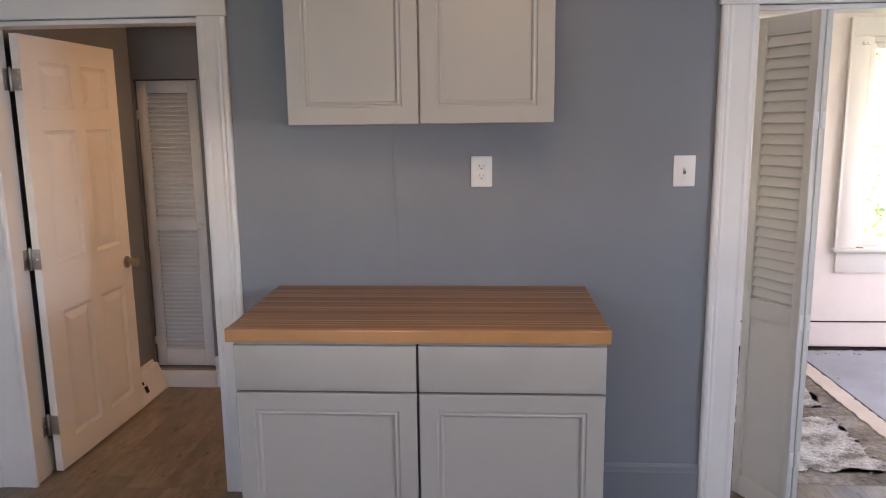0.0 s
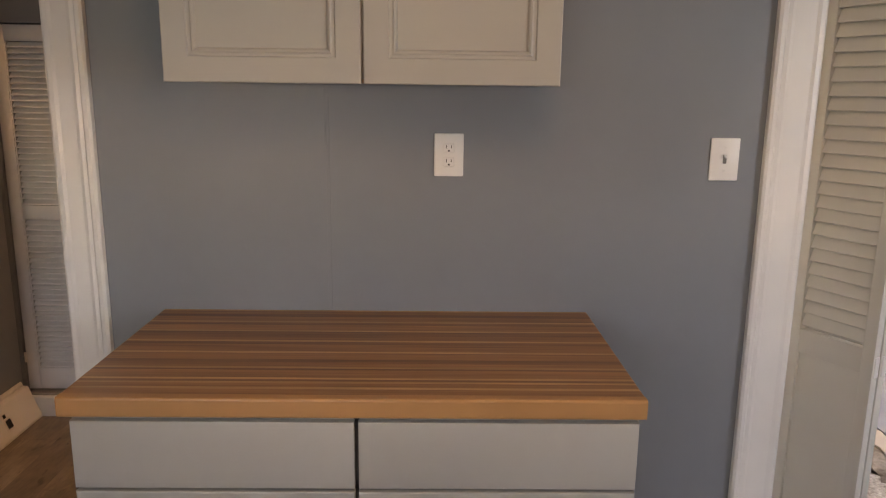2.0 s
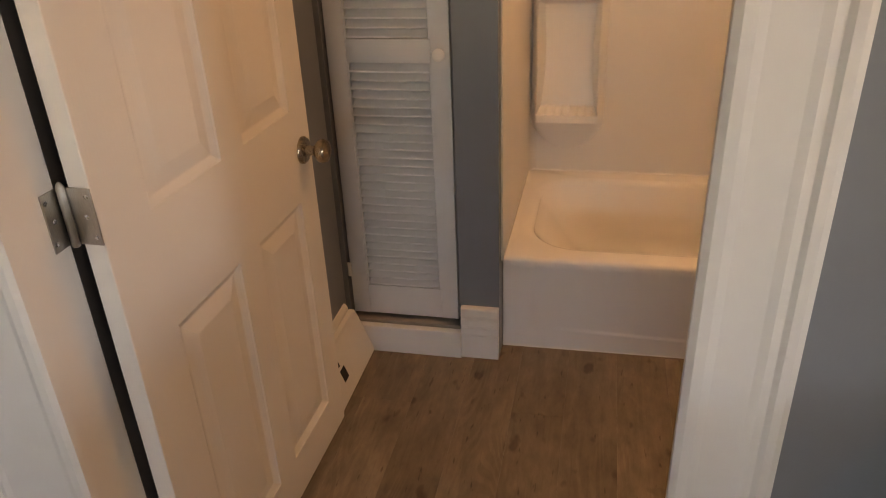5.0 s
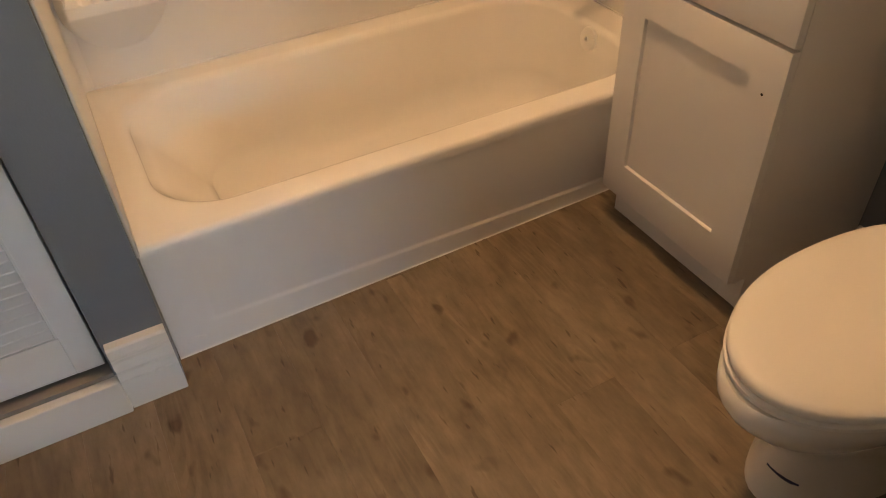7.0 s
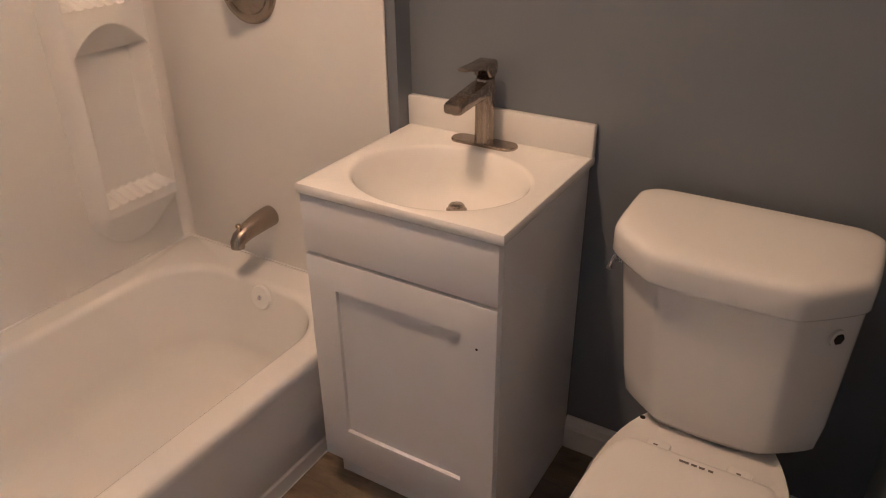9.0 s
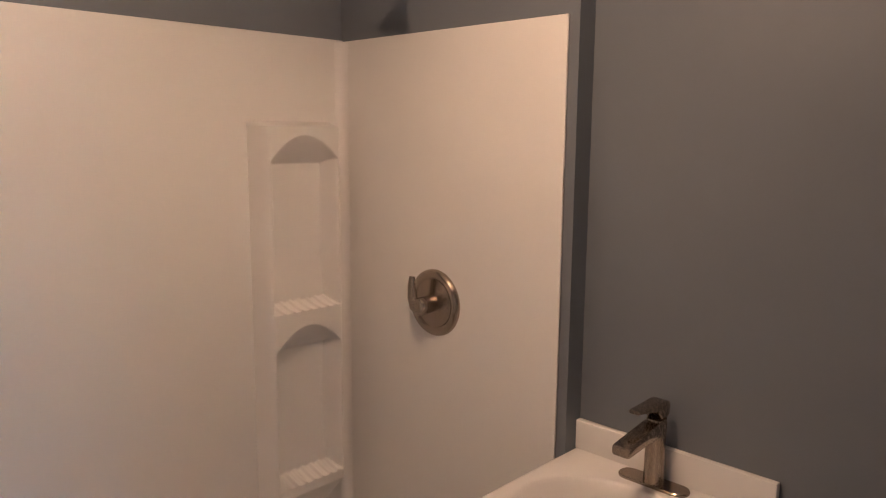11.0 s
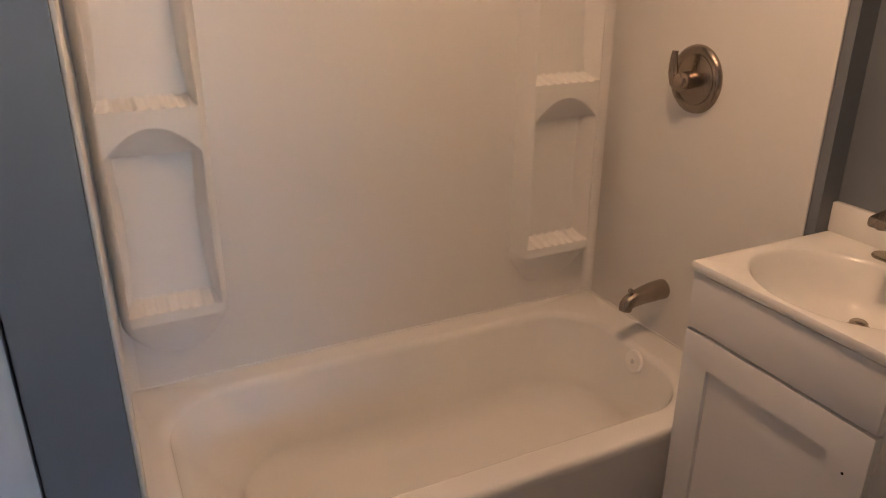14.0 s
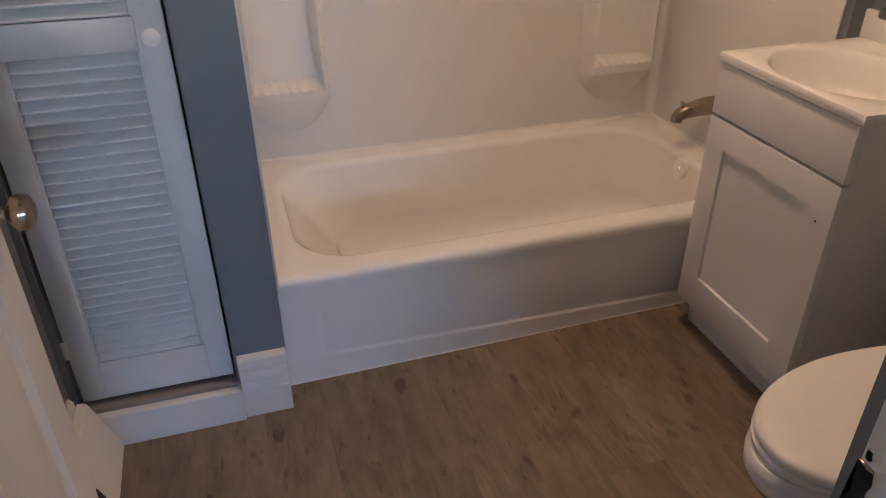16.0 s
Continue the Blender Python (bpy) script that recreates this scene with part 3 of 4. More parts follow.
def bathroom_door():
    """Local x along the door from the hinge, front (local -y) towards the bathroom's middle."""
    d = thing("door_1", (-1.733, 0.112, 0), "white six-panel interior door standing open, aged nickel knob", "door", "", "structure")
    w, h = 0.752, 1.942
    cols = ((0.118, 0.350), (0.438, 0.660))
    rows = ((0.125, 0.725), (0.945, 1.540), (1.635, 1.835))
    rects = [(a, b, c, e) for a, b in cols for c, e in rows]
    steps = [(0.002, 0.003), (0.014, 0.007), (0.004, 0.0), (0.034, -0.0075)]
    part("leaf", moved(panelled(w, h, 0.035, rects, steps, 0.002), pose(0, 0, 0.012)), M["door"], d, smooth=False)
    knob_parts(d, pose(w - 0.048, 0, 0.852, 90), M["brass"])
    part("latch_plate", boxes((w - 0.0005, w + 0.0015, 0.005, 0.030, 0.825, 0.880)), M["brass"], d)
    d.matrix_world = pose(-1.716, 0.119, 0, 0, 0, 88.3)
    return d


bathroom_door()
for hz in (0.235, 1.000, 1.765):
    hg = thing("door_hinge", (-1.7565, 0.112, hz), "zinc butt hinge with screws, open, on the white jamb", "hinge", "hinges of the bathroom door")
    part("jamb_leaf", boxes((-0.0122, -0.0095, -0.034, -0.002, -0.045, 0.045), bevel=0.0008), M["steel"], hg)
    part("door_leaf", moved(boxes((0.004, 0.043, 0.003, 0.0055, -0.045, 0.045), bevel=0.0008), pose(0, 0, 0, 0, 0, -2)), M["steel"], hg)
    bm = bmesh.new()
    lathe(bm, [(0.005, -0.048), (0.0068, -0.045), (0.0068, 0.045), (0.005, 0.05), (0.002, 0.054)], pose(-0.002, 0.0, 0), 14)
    part("knuckle", bm, M["steel"], hg)
    for sx, dz in ((0.034, 0.032), (0.026, 0.0), (0.034, -0.032)):
        bm = bmesh.new()
        lathe(bm, [(0.0042, 0), (0.0032, 0.001), (0.001, 0.0012)], pose(sx, 0.0022, dz, 90), 10)
        part("screw", bm, M["chrome"], hg)
    for sy, dz in ((-0.027, 0.032), (-0.019, 0.0), (-0.027, -0.032)):
        bm = bmesh.new()
        lathe(bm, [(0.0042, 0), (0.0032, 0.001), (0.001, 0.0012)], pose(-0.0096, sy, dz, 0, 90), 10)
        part("screw", bm, M["chrome"], hg)


def slat_mesh(width, depth, thick, tilt):
    bm = boxes((0, width, -depth / 2, depth / 2, -thick / 2, thick / 2), bevel=thick * 0.35, seg=1)
    return mesh_of("slat", moved(bm, pose(0, 0, 0, tilt)), None)


def louvers(parent, x0, x1, z0, z1, pitch, y, depth, mat, tilt=38):
    me = slat_mesh(x1 - x0, depth, 0.007, tilt)
    me.materials.append(mat)
    n = int((z1 - z0) / pitch)
    for i in range(n):
        s = new("slat", me)
        s.parent = parent
        s.location = (x0, y, z0 + (i + 0.5) * (z1 - z0) / n)


def closet_door():
    d = thing("closet_door", (-1.777, 1.262, 0.126), "white louvered closet door, closed, with a small round knob", "door")
    w, h, s = 0.354, 1.690, 0.055
    part("stile", boxes((0, s, 0, 0.028, 0, h), bevel=0.002), M["louver"], d)
    part("stile", boxes((w - s, w, 0, 0.028, 0, h), bevel=0.002), M["louver"], d)
    part("rail", boxes((s, w - s, 0.001, 0.027, 0, 0.106), bevel=0.002), M["louver"], d)
    part("rail", boxes((s, w - s, 0.001, 0.027, 0.828, 0.894), bevel=0.002), M["louver"], d)
    part("rail", boxes((s, w - s, 0.001, 0.027, h - 0.07, h), bevel=0.002), M["louver"], d)
    part("bead", boxes((s, s + 0.005, 0.004, 0.026, 0.106, 0.828), (w - s - 0.005, w - s, 0.004, 0.026, 0.106, 0.828), (s, s + 0.005, 0.004, 0.026, 0.894, h - 0.07), (w - s - 0.005, w - s, 0.004, 0.026, 0.894, h - 0.07)), M["louver"], d)
    louvers(d, s + 0.005, w - s - 0.005, 0.108, 0.826, 0.0256, 0.015, 0.034, M["louver"], 44)
    louvers(d, s + 0.005, w - s - 0.005, 0.896, h - 0.072, 0.0256, 0.015, 0.034, M["louver"], 44)
    bm = bmesh.new()
    lathe(bm, [(0.007, 0), (0.007, 0.008), (0.013, 0.014), (0.0175, 0.020), (0.0175, 0.026), (0.013, 0.030), (0.004, 0.0315)], pose(w - 0.027, 0, 0.857, 90), 20)
    part("knob", bm, M["plastic"], d, "small white round knob")
    for z in (0.16, 1.50):
        part("hinge", boxes((-0.007, 0.006, -0.004, -0.0005, z - 0.025, z + 0.025), bevel=0.001), M["plastic"], d, "painted surface hinge")


closet_door()
# unseen board, added so the gaps between the slats stay dim
structure("closet_louver_backing", boxes((-1.798, -1.418, 1.60, 1.62, 0.112, 1.9)), M["dust"], "board added behind the closet louvers to keep their gaps dim", "wall")


def bifold_door():
    d = thing("bifold_door", (1.262, 0.055, 0.012), "ivory bifold door, louvered above, folded open in the doorway", "door")
    w, h, s = 0.268, 1.930, 0.036
    slat = slat_mesh(w - 2 * s, 0.044, 0.006, 69)
    slat.materials.append(M["bifold"])
    for k, m in enumerate((pose(0, 0, 0, 0, 0, -62), pose(0.040, 0.020, 0, 0, 0, -64.5))):
        bm = boxes((0, s, 0, 0.027, 0, h), (w - s, w, 0, 0.027, 0, h), (s, w - s, 0.001, 0.026, 0, 0.085), (s, w - s, 0.001, 0.026, 0.775, 0.848), (s, w - s, 0.001, 0.026, h - 0.07, h), bevel=0.0018)
        pn = part("panel", bm, M["bifold"], d)
        pn.matrix_basis = m
        q = part("field", panelled(w - 2 * s - 0.002, 0.688, 0.012, [(0.006, w - 2 * s - 0.008, 0.006, 0.682)], [(0.012, -0.003)], 0.0), M["bifold"], pn, "flat lower panel")
        q.location = (s + 0.001, 0.009, 0.086)
        n = 25
        for i in range(n):
            o = new("slat", slat)
            o.parent = pn
            o.location = (s, 0.0135, 0.860 + (i + 0.5) * (h - 0.075 - 0.855) / n)
        for z in (0.80, 1.55, 0.25):
            part("hinge", boxes((w - 0.003, w + 0.003, 0.006, 0.024, z - 0.03, z + 0.03), bevel=0.0008), M["plastic"], pn, "painted fold hinge")


bifold_door()

# the strike and its chipped mortise in the bathroom jamb
sp = thing("strike_plate", (-0.8355, 0.061, 0.822), "chipped dark strike mortise in the white jamb edge", "strike plate")
part("plate", boxes((-0.0008, 0.0012, -0.006, 0.0105, -0.026, 0.026), bevel=0.0004), M["nickel"], sp, "dull strike plate")
turned = pose(0, 0, 0, 0, -90, 0)
part("chip", moved(ragged(-0.030, 0.022, -0.008, 0.011, 0.0, 0.004, 2, 4, 0.0006), pose(-0.0009, 0, 0) @ turned), M["dark"], sp, "ragged dark chip")
part("chip", moved(ragged(0.030, 0.042, 0.000, 0.006, 0.0, 0.002, 6, 3, 0.0006), pose(-0.0002, 0, 0) @ turned), M["dark"], sp, "ragged dark chip")


# ---- bathroom: floor register ----
def register():
    c = thing("floor_register", (-1.80, 1.05, 0), "white angled baseboard heating register with an open grille", "register")
    prof = [(0.0, 0.0), (0.072, 0.0), (0.074, 0.012), (0.022, 0.152), (0.016, 0.158), (0.0, 0.158)]
    part("body", extruded([(x + 0.0185, z) for x, z in prof], "y", -0.170, 0.171), M["trim"], c, smooth=False)
    slope = math.degrees(math.atan2(0.140, 0.052))
    tilt = pose(0.0672, 0, 0.080, 0, 180 + slope, 0)
    for x0, x1, y0, y1 in ((-0.030, 0.010, -0.075, -0.040), (0.022, 0.040, -0.078, -0.060)):
        part("opening", moved(boxes((x0, x1, y0, y1, -0.001, 0.0012)), tilt), M["dark"], c, "dark grille opening")
    for i in range(4):
        part("fin", moved(boxes((-0.030, 0.010, -0.070 + i * 0.008, -0.068 + i * 0.008, 0.0, 0.0022)), tilt), M["steel"], c)
    for i in range(15):
        a = radians(64 + i * 3.4)
        bm = bmesh.new()
        tube(bm, [(-0.052 + 0.008 * math.sin(a), -0.020 + i * 0.0105, 0.0006), (-0.012, -0.024 + i * 0.0105, 0.0016), (0.030, -0.032 + i * 0.0105, 0.0006)], [0.001, 0.0022, 0.001], 6)
        part("louver_ridge", moved(bm, tilt), M["trim"], c)


register()


# ---- bathtub ----
TX0, TX1, TY0, TY1, RIM = -1.286, 0.238, 1.320, 2.094, 0.335


def bathtub():
    c = thing("bathtub", (-0.52, 1.70, 0), "white enamelled alcove bathtub with a recessed apron panel", "bathtub")
    off = pose(0.52, -1.70, 0)

    def p(name, bm, mat, label=""):
        return part(name, moved(bm, off), mat, c, label)
    n = 12
    ix0, ix1, iy0, iy1 = -1.240, 0.140, 1.388, 2.020
    rings = [basin_ring(TX0, TX1, TY0 + 0.002, TY1, 0.004, RIM - 0.035, n), basin_ring(TX0, TX1, TY0, TY1, 0.004, RIM - 0.014, n), basin_ring(TX0 + 0.002, TX1 - 0.002, TY0 + 0.004, TY1 - 0.002, 0.006, RIM - 0.004, n),
             basin_ring(TX0 + 0.006, TX1 - 0.006, TY0 + 0.012, TY1 - 0.006, 0.01, RIM, n)]

    def ring(g, head, z, r):
        rings.append(basin_ring(ix0 + head, ix1 - g, iy0 + g, iy1 - g, r, z, n))
    # rolled rim, steep walls with a reclining head end, a tight cove into the flat floor
    for k in range(9):
        a = math.pi / 2 * k / 8
        ring(0.024 * math.sin(a), 0.030 * math.sin(a), RIM + 0.0005 - 0.024 * (1 - math.cos(a)), 0.175)
    for k in range(1, 9):
        d = k / 8
        ring(0.024 + 0.040 * d, 0.030 + 0.150 * d ** 0.85, RIM - 0.0235 - 0.180 * d, 0.175 + 0.010 * d)
    z0 = RIM - 0.2035
    for k in range(1, 11):
        a = math.pi / 2 * k / 10
        ring(0.064 + 0.080 * (1 - math.cos(a)), 0.180 + 0.170 * (1 - math.cos(a)), z0 - 0.080 * math.sin(a), 0.185 - 0.020 * k / 10)
    ring(0.20, 0.42, z0 - 0.0805, 0.10)
    bm = bmesh.new()
    loft(bm, rings, False, True)
    p("basin", bm, M["enamel"])
    xs = sorted({TX0, TX1, *np.linspace(TX0, -1.215, 4), *np.linspace(-1.205, -1.175, 10), *np.linspace(-1.17, 0.10, 40), *np.linspace(0.105, 0.135, 8), *np.linspace(0.14, TX1, 4)})
    zs = sorted({0.0, *np.linspace(0.0, 0.030, 3), *np.linspace(0.034, 0.090, 26), *np.linspace(0.10, RIM - 0.030, 14)})

    def face(x, z):
        inside = smooth01((x + 1.200) / 0.022) * smooth01((0.130 - x) / 0.022)
        crease = 0.074 - 0.036 * (x + 1.19) / 1.29
        sink = 0.0036 * smooth01((z - crease) / 0.013) * (1 - smooth01((z - 0.085) / (RIM - 0.11)))
        return (x, TY0 + 0.0035 + inside * sink + (0.020 * (x - TX0) / (TX1 - TX0) - 0.002) * (1 - smooth01(z / 0.16)), z)
    p("apron", heightfield(xs, zs, face), M["enamel"])
    bm = bmesh.new()
    lathe(bm, [(0.024, 0), (0.023, 0.0022), (0.002, 0.003)], pose(-1.235, TY0 + 0.0035, 0.036, 90) @ Matrix.Diagonal((1, 0.55, 1, 1)), 24)
    p("apron_plug", bm, M["enamel"], "small oval moulded mark")
    bm = bmesh.new()
    lathe(bm, [(0.036, 0), (0.036, 0.004), (0.033, 0.009), (0.012, 0.011), (0.002, 0.0105)], pose(0.1115, 1.676, 0.293, 0, -79, 0), 28)
    ov = p("overflow_plate", bm, M["plastic"], "white round overflow plate")
    bm = bmesh.new()
    lathe(bm, [(0.008, 0), (0.006, 0.003), (0.001, 0.004)], pose(0.101, 1.676, 0.295, 0, -79, 0), 14)
    part("screw", moved(bm, off), M["chrome"], ov)
    bead = boxes((TX0, TX1, TY0 - 0.001, TY0 + 0.004, 0.0, 0.003), bevel=0.001)
    for v in bead.verts:
        v.co.y += 0.020 * (v.co.x - TX0) / (TX1 - TX0)
    p("caulk", bead, M["plastic"], "caulk bead along the floor")
    return c


bathtub()


def ramp01(x):
    return max(0.0, min(1.0, x))


def niche_column(x0, x1, lift, place_y):
    """A moulded shelf column: two niches with arched fronts, ceilings that slope back to a straight line, splayed waisted sides and ridged ledges, its foot a drooping lip."""
    xc, hw = (x0 + x1) / 2, (x1 - x0) / 2
    P = 0.072

    def depth(x, zw):
        z = zw - lift
        u = (x - xc) / hw
        edge = ramp01((1 - abs(u)) / 0.20)
        edge = 1 - (1 - edge) ** 2
        foot = 0.420 + 0.105 * min(1.0, abs(u) ** 2.4)
        d = P * edge * ramp01((1.624 - z) / 0.012)
        if z < 0.545:
            d *= ramp01((z - foot) / max(0.02, 0.545 - foot)) ** 0.75
        for za, zb, rise in ((0.574, 0.972, 0.072), (1.094, 1.508, 0.074)):
            s = ramp01((z - za) / (zb - za))
            mouth = 0.80 + 0.03 * (1 - s) - 0.02 * math.sin(math.pi * s)
            back = 0.655 - 0.065 * math.sin(math.pi * min(1.0, s * 1.1)) + 0.10 * (1 - s) ** 2
            top = zb + 0.006 + rise * (1 - min(1.0, (u / 0.82) ** 2))
            if za - 0.02 < z < top:
                side = smooth01((mouth - abs(u)) / (mouth - back))
                ridge = 0.0045 * max(0.0, math.sin(u * 30)) * ramp01((back - abs(u)) / 0.05)
                low = ramp01((z - za - ridge) / 0.018)
                high = ramp01((top - z) / max(0.010, top - zb))
                d -= (P - 0.006) * min(side, low ** 0.7, high)
        return d
    xs = np.linspace(x0, x1, 90)
    zs = lift + np.concatenate([np.linspace(0.405, 0.545, 34), np.linspace(0.548, 0.61, 34), np.linspace(0.615, 0.955, 34), np.linspace(0.960, 1.135, 76), np.linspace(1.14, 1.49, 34), np.linspace(1.495, 1.635, 62)])
    return heightfield(xs, zs, lambda x, z: (x, place_y - depth(x, z), z))


def surround():
    c = thing("tub_surround", (-0.52, 2.09, RIM), "white acrylic tub surround with moulded corner shelves", "tub surround")
    off = pose(0.52, -2.09, -RIM)

    def p(name, bm, mat, label="", smooth=True):
        return part(name, moved(bm, off), mat, c, label, smooth)
    top = 1.850
    p("back_panel", boxes((TX0 + 0.003, TX1 - 0.002, 2.090, 2.098, RIM + 0.001, top), bevel=0.002), M["acrylic"])
    p("end_panel", boxes((0.232, 0.2385, 1.290, 2.090, RIM + 0.001, top - 0.004), bevel=0.002), M["acrylic"])
    p("end_panel", boxes((-1.2875, -1.281, 1.290, 2.090, RIM + 0.001, top - 0.004), bevel=0.002), M["acrylic"])
    # coved inner corners
    for sx, cx in ((1, -1.281), (-1, 0.232)):
        pts = [(cx, 2.090)] + [(cx + sx * 0.028 * (1 - math.sin(radians(a))), 2.090 - 0.028 * (1 - math.cos(radians(a)))) for a in (0, 15, 30, 45, 60, 75, 90)]
        p("cove", extruded(pts, "z", RIM + 0.001, top - 0.006), M["acrylic"])
    p("shelf_column", niche_column(-1.276, -0.998, 0.010, 2.0905), M["acrylic"], "moulded column with two arched niches")
    p("shelf_column", niche_column(-0.094, 0.186, -0.012, 2.0905), M["acrylic"], "moulded column with two arched niches")
    p("caulk", boxes((TX0 + 0.006, TX1 - 0.008, 2.085, 2.0902, RIM - 0.003, RIM + 0.005), (0.2275, 0.2325, 1.322, 2.088, RIM - 0.003, RIM + 0.005), bevel=0.002, seg=2), M["acrylic"], "uneven caulk line along the rim")
    return c


surround()


def tub_spout():
    c = thing("tub_spout", (0.232, 1.722, 0.49), "brushed nickel tub spout with a diverter knob", "tub spout")
    bm = bmesh.new()
    tube(bm, [(0, 0, 0.002), (-0.012, 0, 0.002), (-0.04, 0, 0.001), (-0.075, 0, -0.003), (-0.105, 0, -0.008), (-0.128, 0, -0.016), (-0.138, 0, -0.026), (-0.139, 0, -0.040)],
         [0.031, 0.031, 0.030, 0.0275, 0.0245, 0.0225, 0.0205, 0.0195], 22)
    part("body", bm, M["nickel"], c)
    bm = bmesh.new()
    lathe(bm, [(0.0045, 0), (0.0045, 0.010), (0.008, 0.012), (0.008, 0.018), (0.005, 0.021)], pose(-0.126, 0, 0.006), 14)
    part("diverter_knob", bm, M["nickel"], c)


tub_spout()


def shower_valve():
    c = thing("shower_valve", (0.232, 1.696, 1.128), "brushed nickel round shower valve with a lever handle", "shower valve")
    face = pose(0, 0, 0, 0, -90, 0)
    bm = bmesh.new()
    lathe(bm, [(0.092, 0), (0.091, 0.006), (0.085, 0.013), (0.076, 0.016), (0.070, 0.013), (0.066, 0.009), (0.050, 0.010), (0.030, 0.014), (0.002, 0.015)], face, 44)
    part("escutcheon", bm, M["nickel"], c)
    bm = bmesh.new()
    lathe(bm, [(0.024, 0.012), (0.023, 0.050), (0.021, 0.064), (0.017, 0.068), (0.002, 0.069)], face, 26)
    hub = part("hub", bm, M["nickel"], c)
    bm = bmesh.new()
    tube(bm, [(-0.040, -0.004, -0.004), (-0.050, 0.010, -0.010), (-0.054, 0.024, -0.004), (-0.055, 0.033, 0.018), (-0.054, 0.037, 0.046), (-0.051, 0.038, 0.074)], [0.021, 0.022, 0.019, 0.0155, 0.0125, 0.0095], 14, 0.75, (1, 0, 0))
    part("lever", bm, M["nickel"], hub)


shower_valve()


def shower_head():
    c = thing("shower_fixture", (0.24, 1.715, 2.02), "brushed nickel shower arm and head on the end wall", "shower head")
    bm = bmesh.new()
    lathe(bm, [(0.030, 0), (0.028, 0.006), (0.012, 0.010), (0.010, 0.011)], pose(0, 0, 0, 0, -90, 0), 24)
    part("flange", bm, M["nickel"], c)
    bm = bmesh.new()
    tube(bm, [(0, 0, 0), (-0.05, 0, 0.004), (-0.09, 0, -0.008), (-0.120, 0, -0.034)], 0.0095, 14)
    part("arm", bm, M["nickel"], c)
    bm = bmesh.new()
    lathe(bm, [(0.012, 0), (0.016, 0.012), (0.024, 0.024), (0.040, 0.044), (0.040, 0.052), (0.036, 0.055), (0.002, 0.056)], pose(-0.118, 0, -0.030, 0, 225, 0), 24)
    part("head", bm, M["nickel"], c)


shower_head()


# ---- vanity ----
def vanity():
    c = thing("vanity_cabinet", (0.085, 1.035, 0), "white shaker vanity cabinet with one door, no pull fitted", "vanity")
    off = pose(-0.085, -1.035, 0)

    def p(name, bm, mat, parent=c, label=""):
        return part(name, moved(bm, off), mat, parent, label)
    y0, y1 = 0.800, 1.259
    side = [(-0.118, 0.100), (-0.118, 0.809), (0.296, 0.809), (0.296, 0.0), (-0.080, 0.0), (-0.080, 0.100)]
    p("side_panel", extruded([(x, z) for x, z in side], "y", y0, y0 + 0.015), M["vanity"])
    p("side_panel", extruded([(x, z) for x, z in side], "y", y1 - 0.015, y1), M["vanity"])
    p("body", boxes((-0.117, 0.294, y0 + 0.0155, y1 - 0.0155, 0.101, 0.660)), M["vanity"])
    p("toe_kick", boxes((-0.079, -0.066, y0 + 0.0155, y1 - 0.0155, 0.0, 0.100)), M["vanity"], c, "recessed white toe kick")
    turn = pose(-0.137, y1 - 0.001, 0, 0, 0, -90)
    w = y1 - y0 - 0.002
    p("false_front", moved(panelled(w, 0.130, 0.018, [], [], 0.002), turn @ pose(0, 0, 0.677)), M["vanity"])
    d = p("door", moved(panelled(w, 0.564, 0.019, [(0.073, w - 0.078, 0.099, 0.490)], [(0.0015, 0.0085)], 0.002), turn @ pose(0, 0, 0.106)), M["vanity"], c, "shaker door")
    bm = bmesh.new()
    lathe(bm, [(0.0028, 0), (0.0028, 0.0006), (0.0008, 0.0007)], pose(-0.1372, 0.843, 0.570, 0, -90, 0), 12)
    p("pull_hole", bm, M["dark"], d, "open screw hole")
    return c


vanity()


